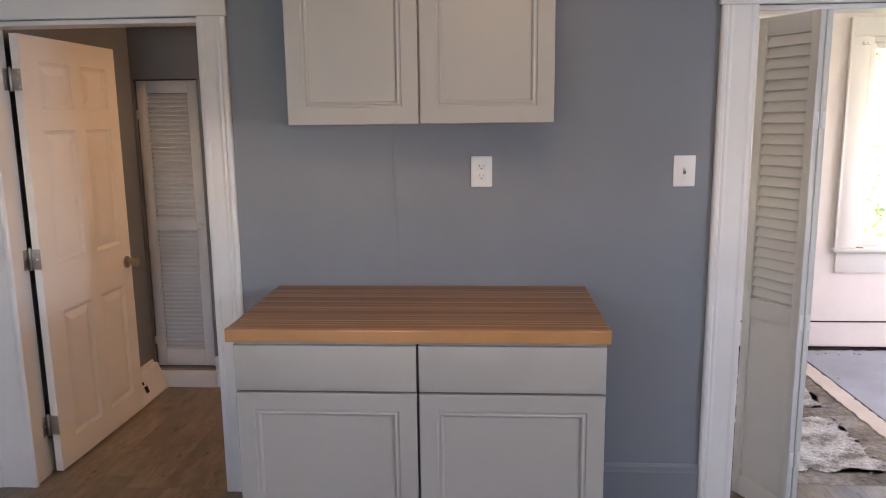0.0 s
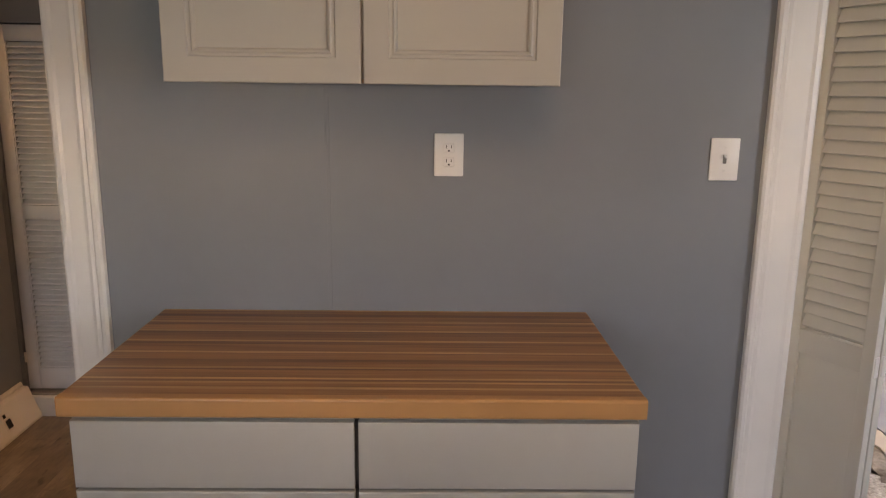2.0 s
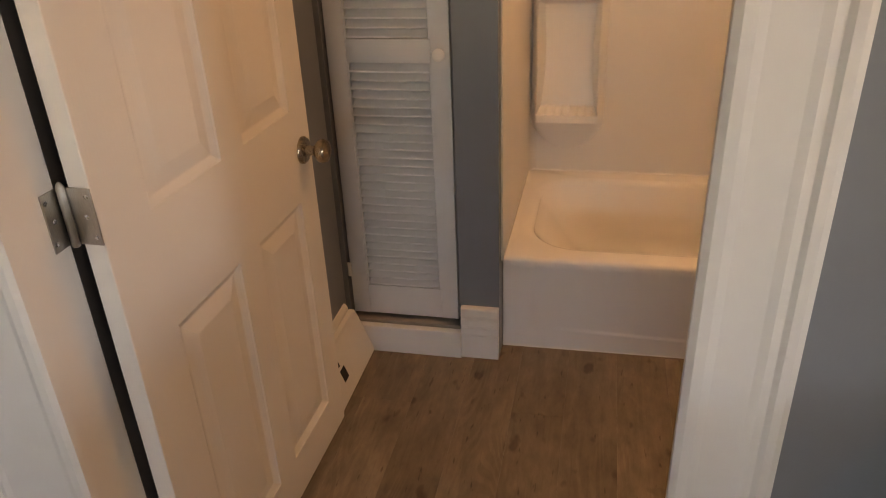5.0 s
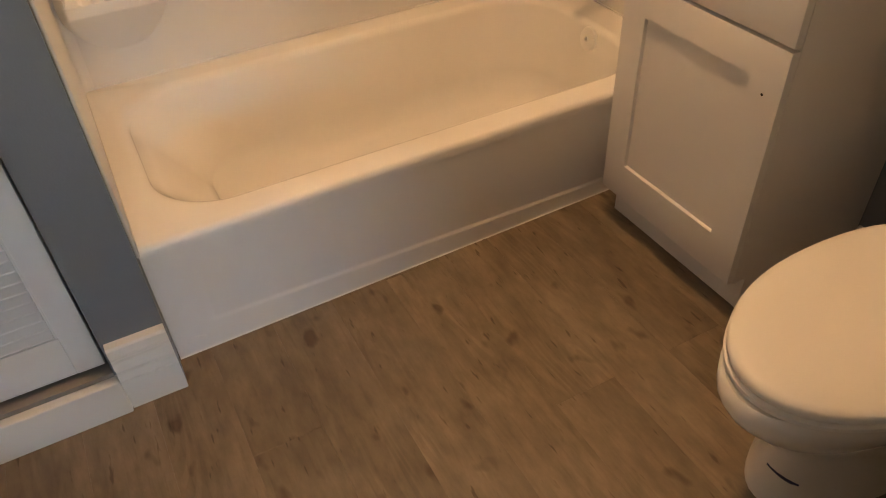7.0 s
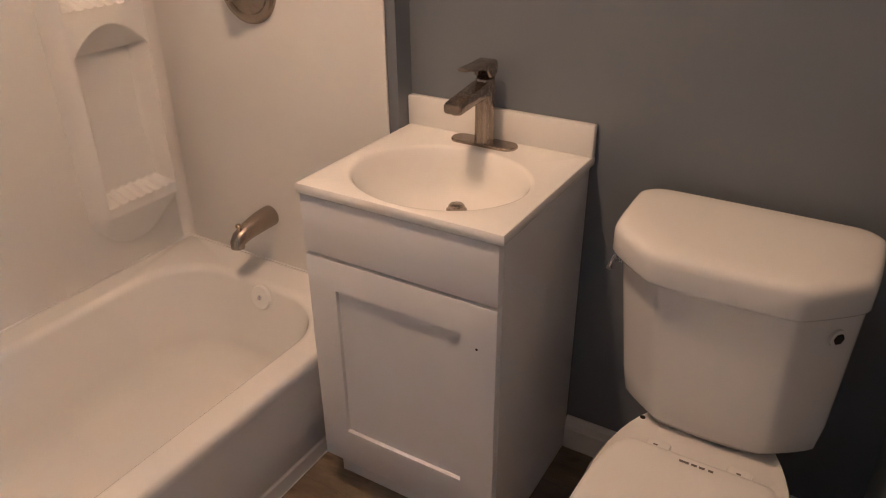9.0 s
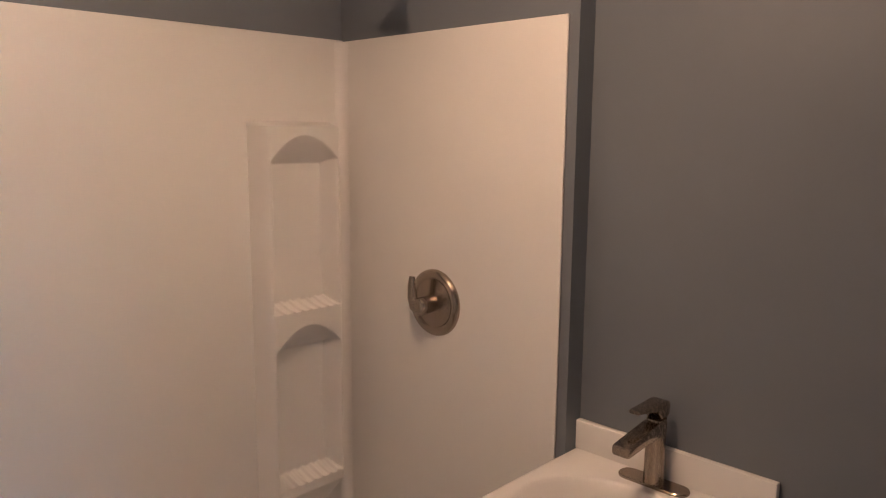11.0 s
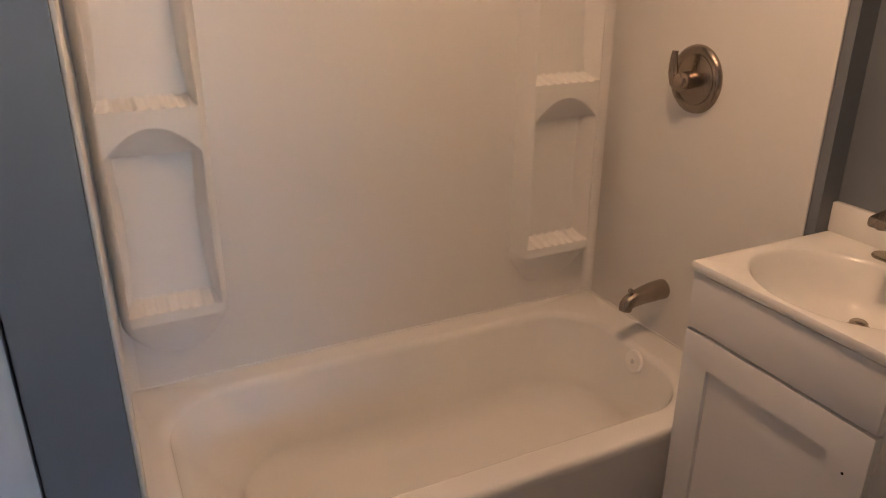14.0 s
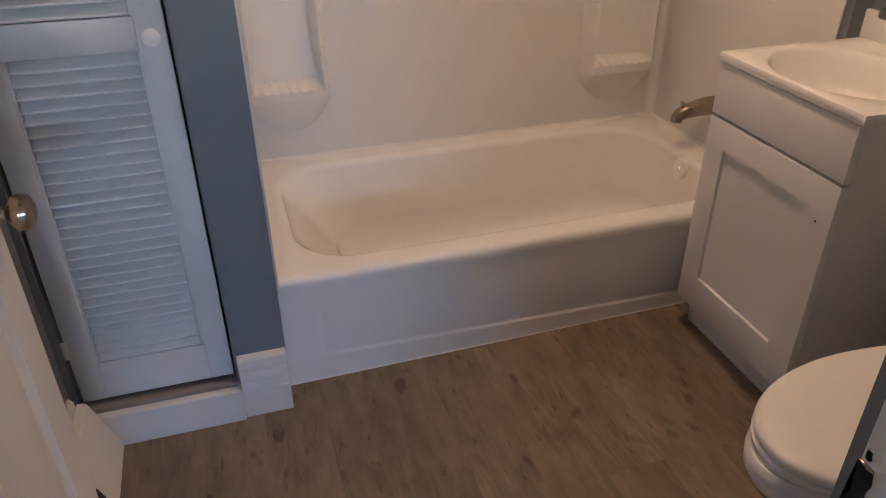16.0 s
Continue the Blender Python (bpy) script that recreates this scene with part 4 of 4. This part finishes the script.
def vanity_top():
    c = thing("bathroom_sink", (0.075, 1.035, 0.8095), "white cultured marble vanity top with an oval basin", "sink")
    off = pose(-0.075, -1.035, -0.8095)

    def p(name, bm, mat, label=""):
        return part(name, moved(bm, off), mat, c, label)
    x0, x1, y0, y1, zt = -0.142, 0.298, 0.790, 1.263, 0.833
    cx, cy, ax, ay = 0.040, 1.030, 0.163, 0.196
    N = 64

    def rect_ring(a0, a1, b0, b1, z):
        pts = []
        for k in range(N):
            a = 2 * math.pi * k / N
            dx, dy = math.cos(a), math.sin(a)
            sx = ((a1 - cx) if dx > 0 else (a0 - cx)) / dx if abs(dx) > 1e-9 else 1e9
            sy = ((b1 - cy) if dy > 0 else (b0 - cy)) / dy if abs(dy) > 1e-9 else 1e9
            s = min(sx, sy)
            pts.append([cx + dx * s, cy + dy * s, z])
        for px in (a0, a1):
            for py in (b0, b1):
                j = min(range(N), key=lambda i: (pts[i][0] - px) ** 2 + (pts[i][1] - py) ** 2)
                pts[j] = [px, py, z]
        return pts

    def oval(k, z, drift=0.0):
        return [(cx + drift + ax * k * math.cos(2 * math.pi * i / N), cy + ay * k * math.sin(2 * math.pi * i / N), z) for i in range(N)]
    rings = [rect_ring(x0 + 0.003, x1, y0 + 0.003, y1 - 0.003, zt - 0.0235), rect_ring(x0, x1, y0, y1, zt - 0.020), rect_ring(x0, x1, y0, y1, zt - 0.006), rect_ring(x0 + 0.002, x1, y0 + 0.002, y1 - 0.002, zt - 0.0015), rect_ring(x0 + 0.006, x1, y0 + 0.006, y1 - 0.006, zt)]
    rings += [oval(1.03, zt), oval(1.0, zt - 0.002), oval(0.975, zt - 0.008), oval(0.93, zt - 0.026), oval(0.86, zt - 0.052, 0.008), oval(0.74, zt - 0.082, 0.022), oval(0.56, zt - 0.100, 0.040), oval(0.36, zt - 0.108, 0.056), oval(0.14, zt - 0.112, 0.068)]
    bm = bmesh.new()
    loft(bm, rings, False, True)
    p("deck", bm, M["marble"])
    p("backsplash", boxes((0.279, 0.2985, y0, y1, zt - 0.001, 0.905), bevel=0.004), M["marble"])
    bm = bmesh.new()
    lathe(bm, [(0.023, 0), (0.023, 0.003), (0.019, 0.005), (0.018, 0.012), (0.015, 0.015), (0.002, 0.016)], pose(cx + 0.070, cy, zt - 0.1115), 26)
    p("drain_stopper", bm, M["nickel"], "brushed nickel pop-up stopper")


vanity_top()


def faucet():
    c = thing("basin_faucet", (0.246, 1.036, 0.833), "brushed nickel single-lever basin faucet on an oval plate", "faucet")
    bm = bmesh.new()
    loft(bm, [rounded_rect(-0.026 - g, 0.026 + g, -0.082 - g, 0.082 + g, 0.0255 + g, z, 10) for g, z in ((0, 0), (0, 0.004), (-0.002, 0.006))], True, True)
    part("deck_plate", bm, M["nickel"], c)
    bm = bmesh.new()
    loft(bm, [rounded_rect(-0.022 * k, 0.022 * k, -0.021 * k, 0.021 * k, 0.0195 * k, z, 8) for k, z in ((1.06, 0.006), (1.0, 0.012), (0.98, 0.05), (0.96, 0.120), (0.96, 0.148), (0.93, 0.151))], True, True)
    part("column", bm, M["nickel"], c)
    shape = ((-1, -0.6), (-0.8, -1), (0.8, -1), (1, -0.6), (1, 0.7), (0.85, 1), (-0.85, 1), (-1, 0.7))
    bm = bmesh.new()
    loft(bm, [[(x, y * w, z + zz * h) for y, zz in shape] for x, z, w, h in ((0.010, 0.130, 0.0195, 0.018), (-0.03, 0.129, 0.0200, 0.0165), (-0.09, 0.124, 0.0205, 0.0135), (-0.138, 0.119, 0.021, 0.0115), (-0.146, 0.118, 0.019, 0.009))], True, True)
    part("spout", bm, M["nickel"], c)
    bm = bmesh.new()
    lathe(bm, [(0.008, 0), (0.008, 0.006)], pose(-0.130, 0, 0.1045), 14)
    part("aerator", bm, M["nickel"], c)
    bm = bmesh.new()
    loft(bm, [[(x, y * w, z + zz * h) for y, zz in shape] for x, z, w, h in ((0.0225, 0.170, 0.018, 0.016), (0.012, 0.1705, 0.0205, 0.0195), (-0.012, 0.172, 0.0205, 0.0185), (-0.028, 0.181, 0.0195, 0.0085), (-0.065, 0.186, 0.017, 0.0045), (-0.098, 0.189, 0.0125, 0.0035))], True, True)
    part("lever", bm, M["nickel"], c)


faucet()


# ---- toilet ----
def egg(x_tip, x_back, half, cy, z, n=44, blunt=0.62):
    """A toilet-seat outline: round at the tip, broad and squarer at the back."""
    xm = x_back - (x_back - x_tip) * (1 - blunt) * 1.0
    pts = []
    for k in range(n):
        a = 2 * math.pi * k / n
        ca, sa = math.cos(a), math.sin(a)
        if ca < 0:
            pts.append((xm + (xm - x_tip) * ca, cy + half * sa, z))
        else:
            e = 0.72
            pts.append((xm + (x_back - xm) * abs(ca) ** e, cy + half * (1 - 0.22 * ca) * math.copysign(abs(sa) ** 0.86, sa), z))
    return pts


def lid_ring(x_tip, x_back, half, cy, z, n=72):
    """The seat lid's outline: round at the tip, drawn in to a straight hinge edge at the back."""
    xm, pts = -0.262, []
    for k in range(n):
        a = 2 * math.pi * k / n
        ca, sa = math.cos(a), math.sin(a)
        if ca < 0:
            pts.append((xm + (xm - x_tip) * ca, cy + half * sa, z))
        elif abs(sa) > 0.6:
            q = (1 - abs(sa)) / 0.4 * math.pi / 2
            pts.append((xm + (x_back - xm) * math.sin(q), cy + math.copysign(half * (1 - 0.27 * (1 - math.cos(q))), sa), z))
        else:
            pts.append((x_back, cy + half * 0.73 * sa / 0.6, z))
    return pts


def tank_ring(front, back, half, cy, z, cham=0.10, cut=0.075):
    """A tank's outline: bowed front, cut front corners, all rounded by corner cutting."""
    pts = [(front, cy), (front + 0.004, cy + half - cham), (front + cut, cy + half - 0.004), (back - 0.03, cy + half), (back, cy + half - 0.03), (back, cy - half + 0.03), (back - 0.03, cy - half), (front + cut, cy - half + 0.004), (front + 0.004, cy - half + cham)]
    for cut_by in (0.10, 0.25, 0.25):
        new_pts = []
        for i, (x, y) in enumerate(pts):
            nx, ny = pts[(i + 1) % len(pts)]
            new_pts += [(x + (nx - x) * cut_by, y + (ny - y) * cut_by), (nx + (x - nx) * cut_by, ny + (y - ny) * cut_by)]
        pts = new_pts
    return [(x, y, z) for x, y in pts]


def toilet():
    cy, ty = 0.422, 0.440
    c = thing("toilet", (-0.15, cy, 0), "white porcelain two-piece toilet with closed lid, tank lever not fitted", "toilet")
    off = pose(0.15, -cy, 0)

    def p(name, bm, mat, parent=c, label=""):
        return part(name, moved(bm, off), mat, parent, label)
    bm = bmesh.new()
    rings = []
    for tip, back, half, z, bl in ((-0.408, 0.18, 0.122, 0.0, 0.5), (-0.408, 0.18, 0.122, 0.02, 0.5), (-0.398, 0.175, 0.110, 0.06, 0.5), (-0.400, 0.170, 0.104, 0.14, 0.5), (-0.435, 0.165, 0.116, 0.20, 0.52), (-0.502, 0.160, 0.150, 0.27, 0.56),
                               (-0.548, 0.160, 0.172, 0.325, 0.6), (-0.565, 0.160, 0.180, 0.355, 0.62), (-0.566, 0.160, 0.181, 0.376, 0.62), (-0.558, 0.156, 0.174, 0.388, 0.62)):
        rings.append(egg(tip, back, half, cy, z, 48, bl))
    loft(bm, rings, True, True)
    bowl = p("bowl", bm, M["porcelain"])
    bm = bmesh.new()
    loft(bm, [lid_ring(-0.552 - g, -0.060 + g, 0.171 + g, cy - 0.002, z) for g, z in ((-0.008, 0.389), (0.0, 0.393), (0.001, 0.402), (-0.004, 0.406))], True, True)
    p("seat", bm, M["plastic"])
    bm = bmesh.new()
    loft(bm, [lid_ring(-0.550 - g, -0.060 + g, 0.169 + g, cy - 0.002, z) for g, z in ((-0.010, 0.4075), (0.0, 0.410), (0.002, 0.420), (-0.002, 0.427), (-0.012, 0.4315), (-0.06, 0.434), (-0.12, 0.4345))], True, True)
    lid = p("lid", bm, M["plastic"], c, "closed smooth seat lid")
    for dy in (-0.075, 0.075):
        h = p("hinge_cover", boxes((-0.060, -0.018, cy + dy - 0.022, cy + dy + 0.022, 0.389, 0.407), bevel=0.005), M["plastic"])
        p("tab", boxes((-0.0685, -0.0655, cy + dy - 0.004, cy + dy + 0.004, 0.4345, 0.4355)), M["grey_ink_shade"], h)
    for a, b in ((-0.035, -0.026), (-0.020, -0.010), (-0.006, 0.004), (0.008, 0.026)):
        p("print", boxes((-0.088, -0.083, cy + a, cy + b, 0.4345, 0.4353)), M["grey_ink_shade"], lid, "small printed mark")
    bm = bmesh.new()
    loft(bm, [tank_ring(0.062, 0.240, 0.156, 0.430, 0.388, 0.075, 0.055), tank_ring(0.040, 0.248, 0.172, 0.430, 0.394, 0.08, 0.06), tank_ring(0.026, 0.252, 0.191, 0.424, 0.415, 0.085, 0.065), tank_ring(0.018, 0.254, 0.199, 0.425, 0.47, 0.09, 0.07), tank_ring(-0.014, 0.256, 0.217, ty - 0.005, 0.755, 0.10, 0.085)], True, True)
    tank = p("tank", bm, M["porcelain"])
    bm = bmesh.new()
    loft(bm, [tank_ring(-0.034 + g, 0.262 - g, 0.226 - g, ty, z, 0.10, 0.090) for g, z in ((0.008, 0.743), (0.001, 0.747), (-0.001, 0.752), (-0.001, 0.788), (0.000, 0.797), (0.003, 0.804), (0.008, 0.8085), (0.016, 0.811), (0.05, 0.8125))], True, True)
    p("tank_lid", bm, M["porcelain"])
    bm = bmesh.new()
    lathe(bm, [(0.016, -0.004), (0.016, 0.0015), (0.011, 0.002)], pose(0.040, 0.2555, 0.697, 90, 0, -42) , 20)
    rim = p("lever_hole", bm, M["porcelain"], tank, "unfitted lever hole")
    bm = bmesh.new()
    lathe(bm, [(0.0105, 0), (0.0105, 0.0042), (0.002, 0.0045)], pose(0.040, 0.2555, 0.697, 90, 0, -42), 6)
    p("void", bm, M["dark"], rim, "dark square hole")
    bm = bmesh.new()
    lathe(bm, [(0.010, 0), (0.010, 0.004), (0.005, 0.006), (0.005, 0.010), (0.008, 0.012), (0.006, 0.017)], pose(0.085, ty + 0.204, 0.722, -90, 0, 0), 18)
    lv = p("flush_lever", bm, M["chrome"], tank, "chrome side flush lever")
    bm = bmesh.new()
    tube(bm, [(0.085, ty + 0.217, 0.722), (0.070, ty + 0.219, 0.716), (0.055, ty + 0.219, 0.708)], [0.006, 0.005, 0.006], 10, 0.7)
    p("arm", bm, M["chrome"], lv)
    for dy in (0.13,):
        bm = bmesh.new()
        lathe(bm, [(0.011, 0), (0.011, 0.008), (0.006, 0.012), (0.003, 0.013)], pose(0.05, cy + dy, 0.376), 10)
        p("tank_bolt", bm, M["dark"])
    bm = bmesh.new()
    tube(bm, [(-0.3985, 0.428, 0.092), (-0.3965, 0.412, 0.089), (-0.3915, 0.397, 0.084), (-0.3825, 0.384, 0.078), (-0.371, 0.375, 0.072)], [0.0022, 0.003, 0.003, 0.003, 0.002], 8)
    p("crayon_mark", bm, M["ink"], bowl, "dark blue mark on the bowl's foot")
    return c


toilet()


# ---- the unfinished room beyond the second doorway ----
structure("floor_room", boxes((0.45, 4.3, 0.14, 2.06, -0.007, 0.0)), M["mortar"], "bare dirty mortar bed of the unfinished room", "floor")
structure("floor_patch", ragged(1.52, 2.03, 0.27, 0.86, 0.0005, 0.03, 5), M["thinset"], "pale scraped thinset patch on the bare floor", "floor")
structure("floor_patch_far", ragged(1.60, 2.07, 1.02, 1.55, 0.0005, 0.03, 8), M["thinset"], "pale scraped thinset patch on the bare floor", "floor")
structure("floor_painted", boxes((2.292, 4.3, 0.14, 2.02, 0.0005, 0.010), bevel=0.002), M["bluefloor"], "blue grey painted floor sheet with worn edge", "floor")
structure("floor_strip", ragged(2.180, 2.282, 0.145, 1.98, 0.0005, 0.007, 3, 60, 0.007), M["strip"], "pale broken edge strip along the painted floor", "floor")
structure("baseboard_room_window", boxes((0.45, 4.3, 2.018, 2.0295, 0.036, 0.204), bevel=0.003), M["room_wall"], "off-white baseboard lifted off the rotten floor", "baseboard")
# solid strips whose dark colour stands in for shade in the gaps
structure("trim_gap_shade", ragged(0.5, 4.25, 2.0155, 2.031, 0.2045, 0.0012, 17, 60, 0.007), M["rot"], "dark strip drawn as the shaded gap above the loose baseboard", "trim")
structure("trim_rot_gap", ragged(0.5, 4.25, 2.012, 2.058, -0.004, 0.010, 11, 90, 0.026), M["rot"], "dark rotten strip, the gap's shade in its colour, under the lifted baseboard", "trim")
rng = random.Random(9)
debris = bmesh.new()
for _ in range(46):
    x, y, s = rng.uniform(1.5, 4.0), rng.choice((rng.uniform(1.9, 2.0), rng.uniform(0.2, 2.0))), rng.uniform(0.004, 0.013)
    if 2.16 < x < 2.31:
        continue
    z = 0.010 if x > 2.29 else 0.004
    add_box(debris, x - s, x + s * rng.uniform(0.4, 1.2), y - s, y + s * rng.uniform(0.3, 1.0), z, z + s * 0.6)
tagged(part("debris", debris, M["thinset"], smooth=False), "crumbs of plaster scattered over the bare floor", "debris", "", "stuff")


def sash_window():
    c = thing("window_1", (2.93, 2.03, 0.70), "white double-hung sash window with wide painted casing", "window", "", "structure")
    off = pose(-2.93, -2.03, -0.70)

    def p(name, bm, mat, parent=c, label=""):
        return part(name, moved(bm, off), mat, parent, label)
    p("casing", boxes((2.515, 2.628, 2.008, 2.0285, 0.712, 2.062), (3.232, 3.345, 2.008, 2.0285, 0.712, 2.062), (2.515, 3.345, 2.006, 2.0285, 2.0625, 2.175), bevel=0.004), M["trim"])
    p("back_band", boxes((2.503, 2.516, 2.002, 2.0285, 0.712, 2.176), (3.344, 3.357, 2.002, 2.0285, 0.712, 2.176), bevel=0.003), M["trim"])
    p("sill", boxes((2.490, 3.370, 1.982, 2.060, 0.686, 0.711), bevel=0.005), M["trim"])
    p("apron", boxes((2.520, 3.340, 2.012, 2.0285, 0.545, 0.685), bevel=0.004), M["trim"])
    p("frame", boxes((2.6305, 2.662, 2.031, 2.149, 0.711, 2.058), (3.198, 3.2295, 2.031, 2.149, 0.711, 2.058), (2.662, 3.198, 2.031, 2.149, 2.030, 2.058), (2.662, 3.198, 2.031, 2.149, 0.7015, 0.722), bevel=0.002), M["trim"])
    for name, y, z0, z1, bot in (("lower_sash", 2.050, 0.723, 1.398, 0.052), ("upper_sash", 2.092, 1.368, 2.028, 0.036)):
        s = p(name, boxes((2.664, 2.706, y, y + 0.034, z0, z1), (3.154, 3.196, y, y + 0.034, z0, z1), (2.706, 3.154, y, y + 0.034, z0, z0 + bot), (2.706, 3.154, y, y + 0.034, z1 - 0.036, z1), bevel=0.003), M["trim"])
        g = p("pane", boxes((2.700, 3.160, y + 0.014, y + 0.018, z0 + bot - 0.006, z1 - 0.030)), M["glass"], s)
        g.visible_shadow = False
    for sx in (2.600, 3.262):
        b = p("curtain_bracket", boxes((sx - 0.022, sx + 0.022, 1.992, 2.0075, 2.008, 2.030), bevel=0.003), M["plastic"], c, "small white curtain rod bracket")
        p("screw", boxes((sx - 0.003, sx + 0.003, 1.990, 1.9925, 2.016, 2.022)), M["steel"], b)
    p("nail", boxes((2.652, 2.690, 2.0075, 2.046, 0.7115, 0.716)), M["dust"], c, "bent latch left on the sill")


sash_window()

# ---- outside the window ----
structure("ground", boxes((-300, 300, -300, 300, -0.62, -0.5)), M["lawn"], "green lawn outside the house", "ground")


def foliage(center, radii, count, size, seed):
    rng = random.Random(seed)
    verts, faces = [], []
    for _ in range(count):
        while True:
            q = Vector((rng.uniform(-1, 1), rng.uniform(-1, 1), rng.uniform(-1, 1)))
            if 0.35 < q.length < 1 and noise.noise(q * 2.2 + Vector((seed, 0, 0))) > -0.12:
                break
        o = Vector((center[0] + q.x * radii[0], center[1] + q.y * radii[1], center[2] + q.z * radii[2]))
        r = Euler((rng.uniform(0, 6.3), rng.uniform(0, 6.3), rng.uniform(0, 6.3))).to_matrix()
        s = size * rng.uniform(0.6, 1.4)
        k = len(verts)
        for a, b, d in ((-1, 0, 0), (0, -0.42, 0.08), (1, 0, -0.05), (0, 0.42, 0.08)):
            verts.append(o + r @ Vector((a * s, b * s, d * s)))
        faces.append((k, k + 1, k + 2, k + 3))
    me = bpy.data.meshes.new("crown")
    me.from_pydata(verts, [], faces)
    me.materials.append(M["leaf"])
    return me


def plant(name, base, crown, radii, count, size, seed, label, trunk):
    c = thing(name, base, label, "tree" if name == "tree" else "bush")
    bm = bmesh.new()
    top = Vector(crown) - Vector(base)
    for k in range(5):
        a = 2 * math.pi * k / 5 + seed
        tip = top + Vector((math.cos(a) * radii[0] * 0.6, math.sin(a) * radii[1] * 0.6, radii[2] * (0.1 + 0.12 * k)))
        tube(bm, [Vector((0, 0, 0)), top * 0.45, top * 0.8, tip], [trunk, trunk * 0.75, trunk * 0.45, trunk * 0.15], 8)
    part("trunk", bm, M["bark"], c)
    o = new("crown", foliage(top, radii, count, size, seed))
    o.parent = c


plant("bush", (3.9, 5.2, -0.5), (3.9, 5.2, 0.10), (1.1, 0.9, 0.75), 900, 0.06, 2, "light green leafy bush outside the window", 0.03)
plant("bush", (5.4, 6.4, -0.5), (5.4, 6.4, 0.15), (1.2, 0.9, 0.75), 900, 0.06, 5, "light green leafy bush outside the window", 0.03)
plant("tree", (5.2, 9.5, -0.5), (5.2, 9.5, 3.6), (2.0, 1.6, 1.1), 700, 0.11, 3, "tall leafy green tree in the yard", 0.06)
plant("tree", (8.6, 12.0, -0.5), (8.6, 12.0, 3.4), (2.2, 1.8, 1.5), 800, 0.12, 7, "tall leafy green tree in the yard", 0.14)


def neighbour():
    c = thing("neighbour_house", (7.5, 18.0, -0.5), "pale red neighbouring house with a grey gable roof", "house")
    part("wall", boxes((-3.0, 3.0, 0, 6, 0, 3.0)), M["brickhouse"], c, smooth=False)
    part("roof", extruded([(-0.3, 2.95), (3.0, 4.8), (6.3, 2.95), (6.3, 3.1), (3.0, 4.95), (-0.3, 3.1)], "x", -3.3, 3.3), M["shingle"], c, smooth=False)
    for x in (-1.8, 0.8):
        w = part("window", boxes((x, x + 0.9, -0.03, 0.02, 1.0, 2.2)), M["trim"], c, smooth=False)
        part("pane", boxes((x + 0.08, x + 0.82, -0.035, -0.031, 1.08, 2.12)), M["dark"], w, smooth=False)


neighbour()


# ---- floor planks ----
def planks():
    W, L = 0.152, 1.22
    rng = random.Random(21)
    shared = {}

    def plank(x0, x1, y0, y1):
        if x1 - x0 < 0.008 or y1 - y0 < 0.02:
            return
        key = (round(x1 - x0, 3), round(y1 - y0, 3))
        if key not in shared:
            bm = boxes((0.0001, key[0] - 0.0001, 0.0001, key[1] - 0.0001, -0.0038, 0.0), bevel=0.0004, seg=1)
            shared[key] = mesh_of("plank", bm, M["plank"])
        o = new("plank", shared[key])
        o.parent = floor
        o.location = (x0, y0, 0)
    zones = ((-1.80, 0.30, 0.0, 1.350), (-3.2, 3.4, -4.4, 0.0), (1.236, 2.060, 0.0, 0.139))
    for zx0, zx1, zy0, zy1 in zones:
        k0 = math.floor(zx0 / W)
        for k in range(k0, math.ceil(zx1 / W)):
            shift = random.Random(k * 7 + 3).choice((0.1, 0.32, 0.55, 0.78, 0.98, 1.15))
            j0 = math.floor((zy0 - shift) / L)
            for j in range(j0, math.ceil((zy1 - shift) / L) + 1):
                a, b = max(zy0, j * L + shift), min(zy1, (j + 1) * L + shift)
                plank(max(zx0, k * W), min(zx1, (k + 1) * W), a, b)


planks()
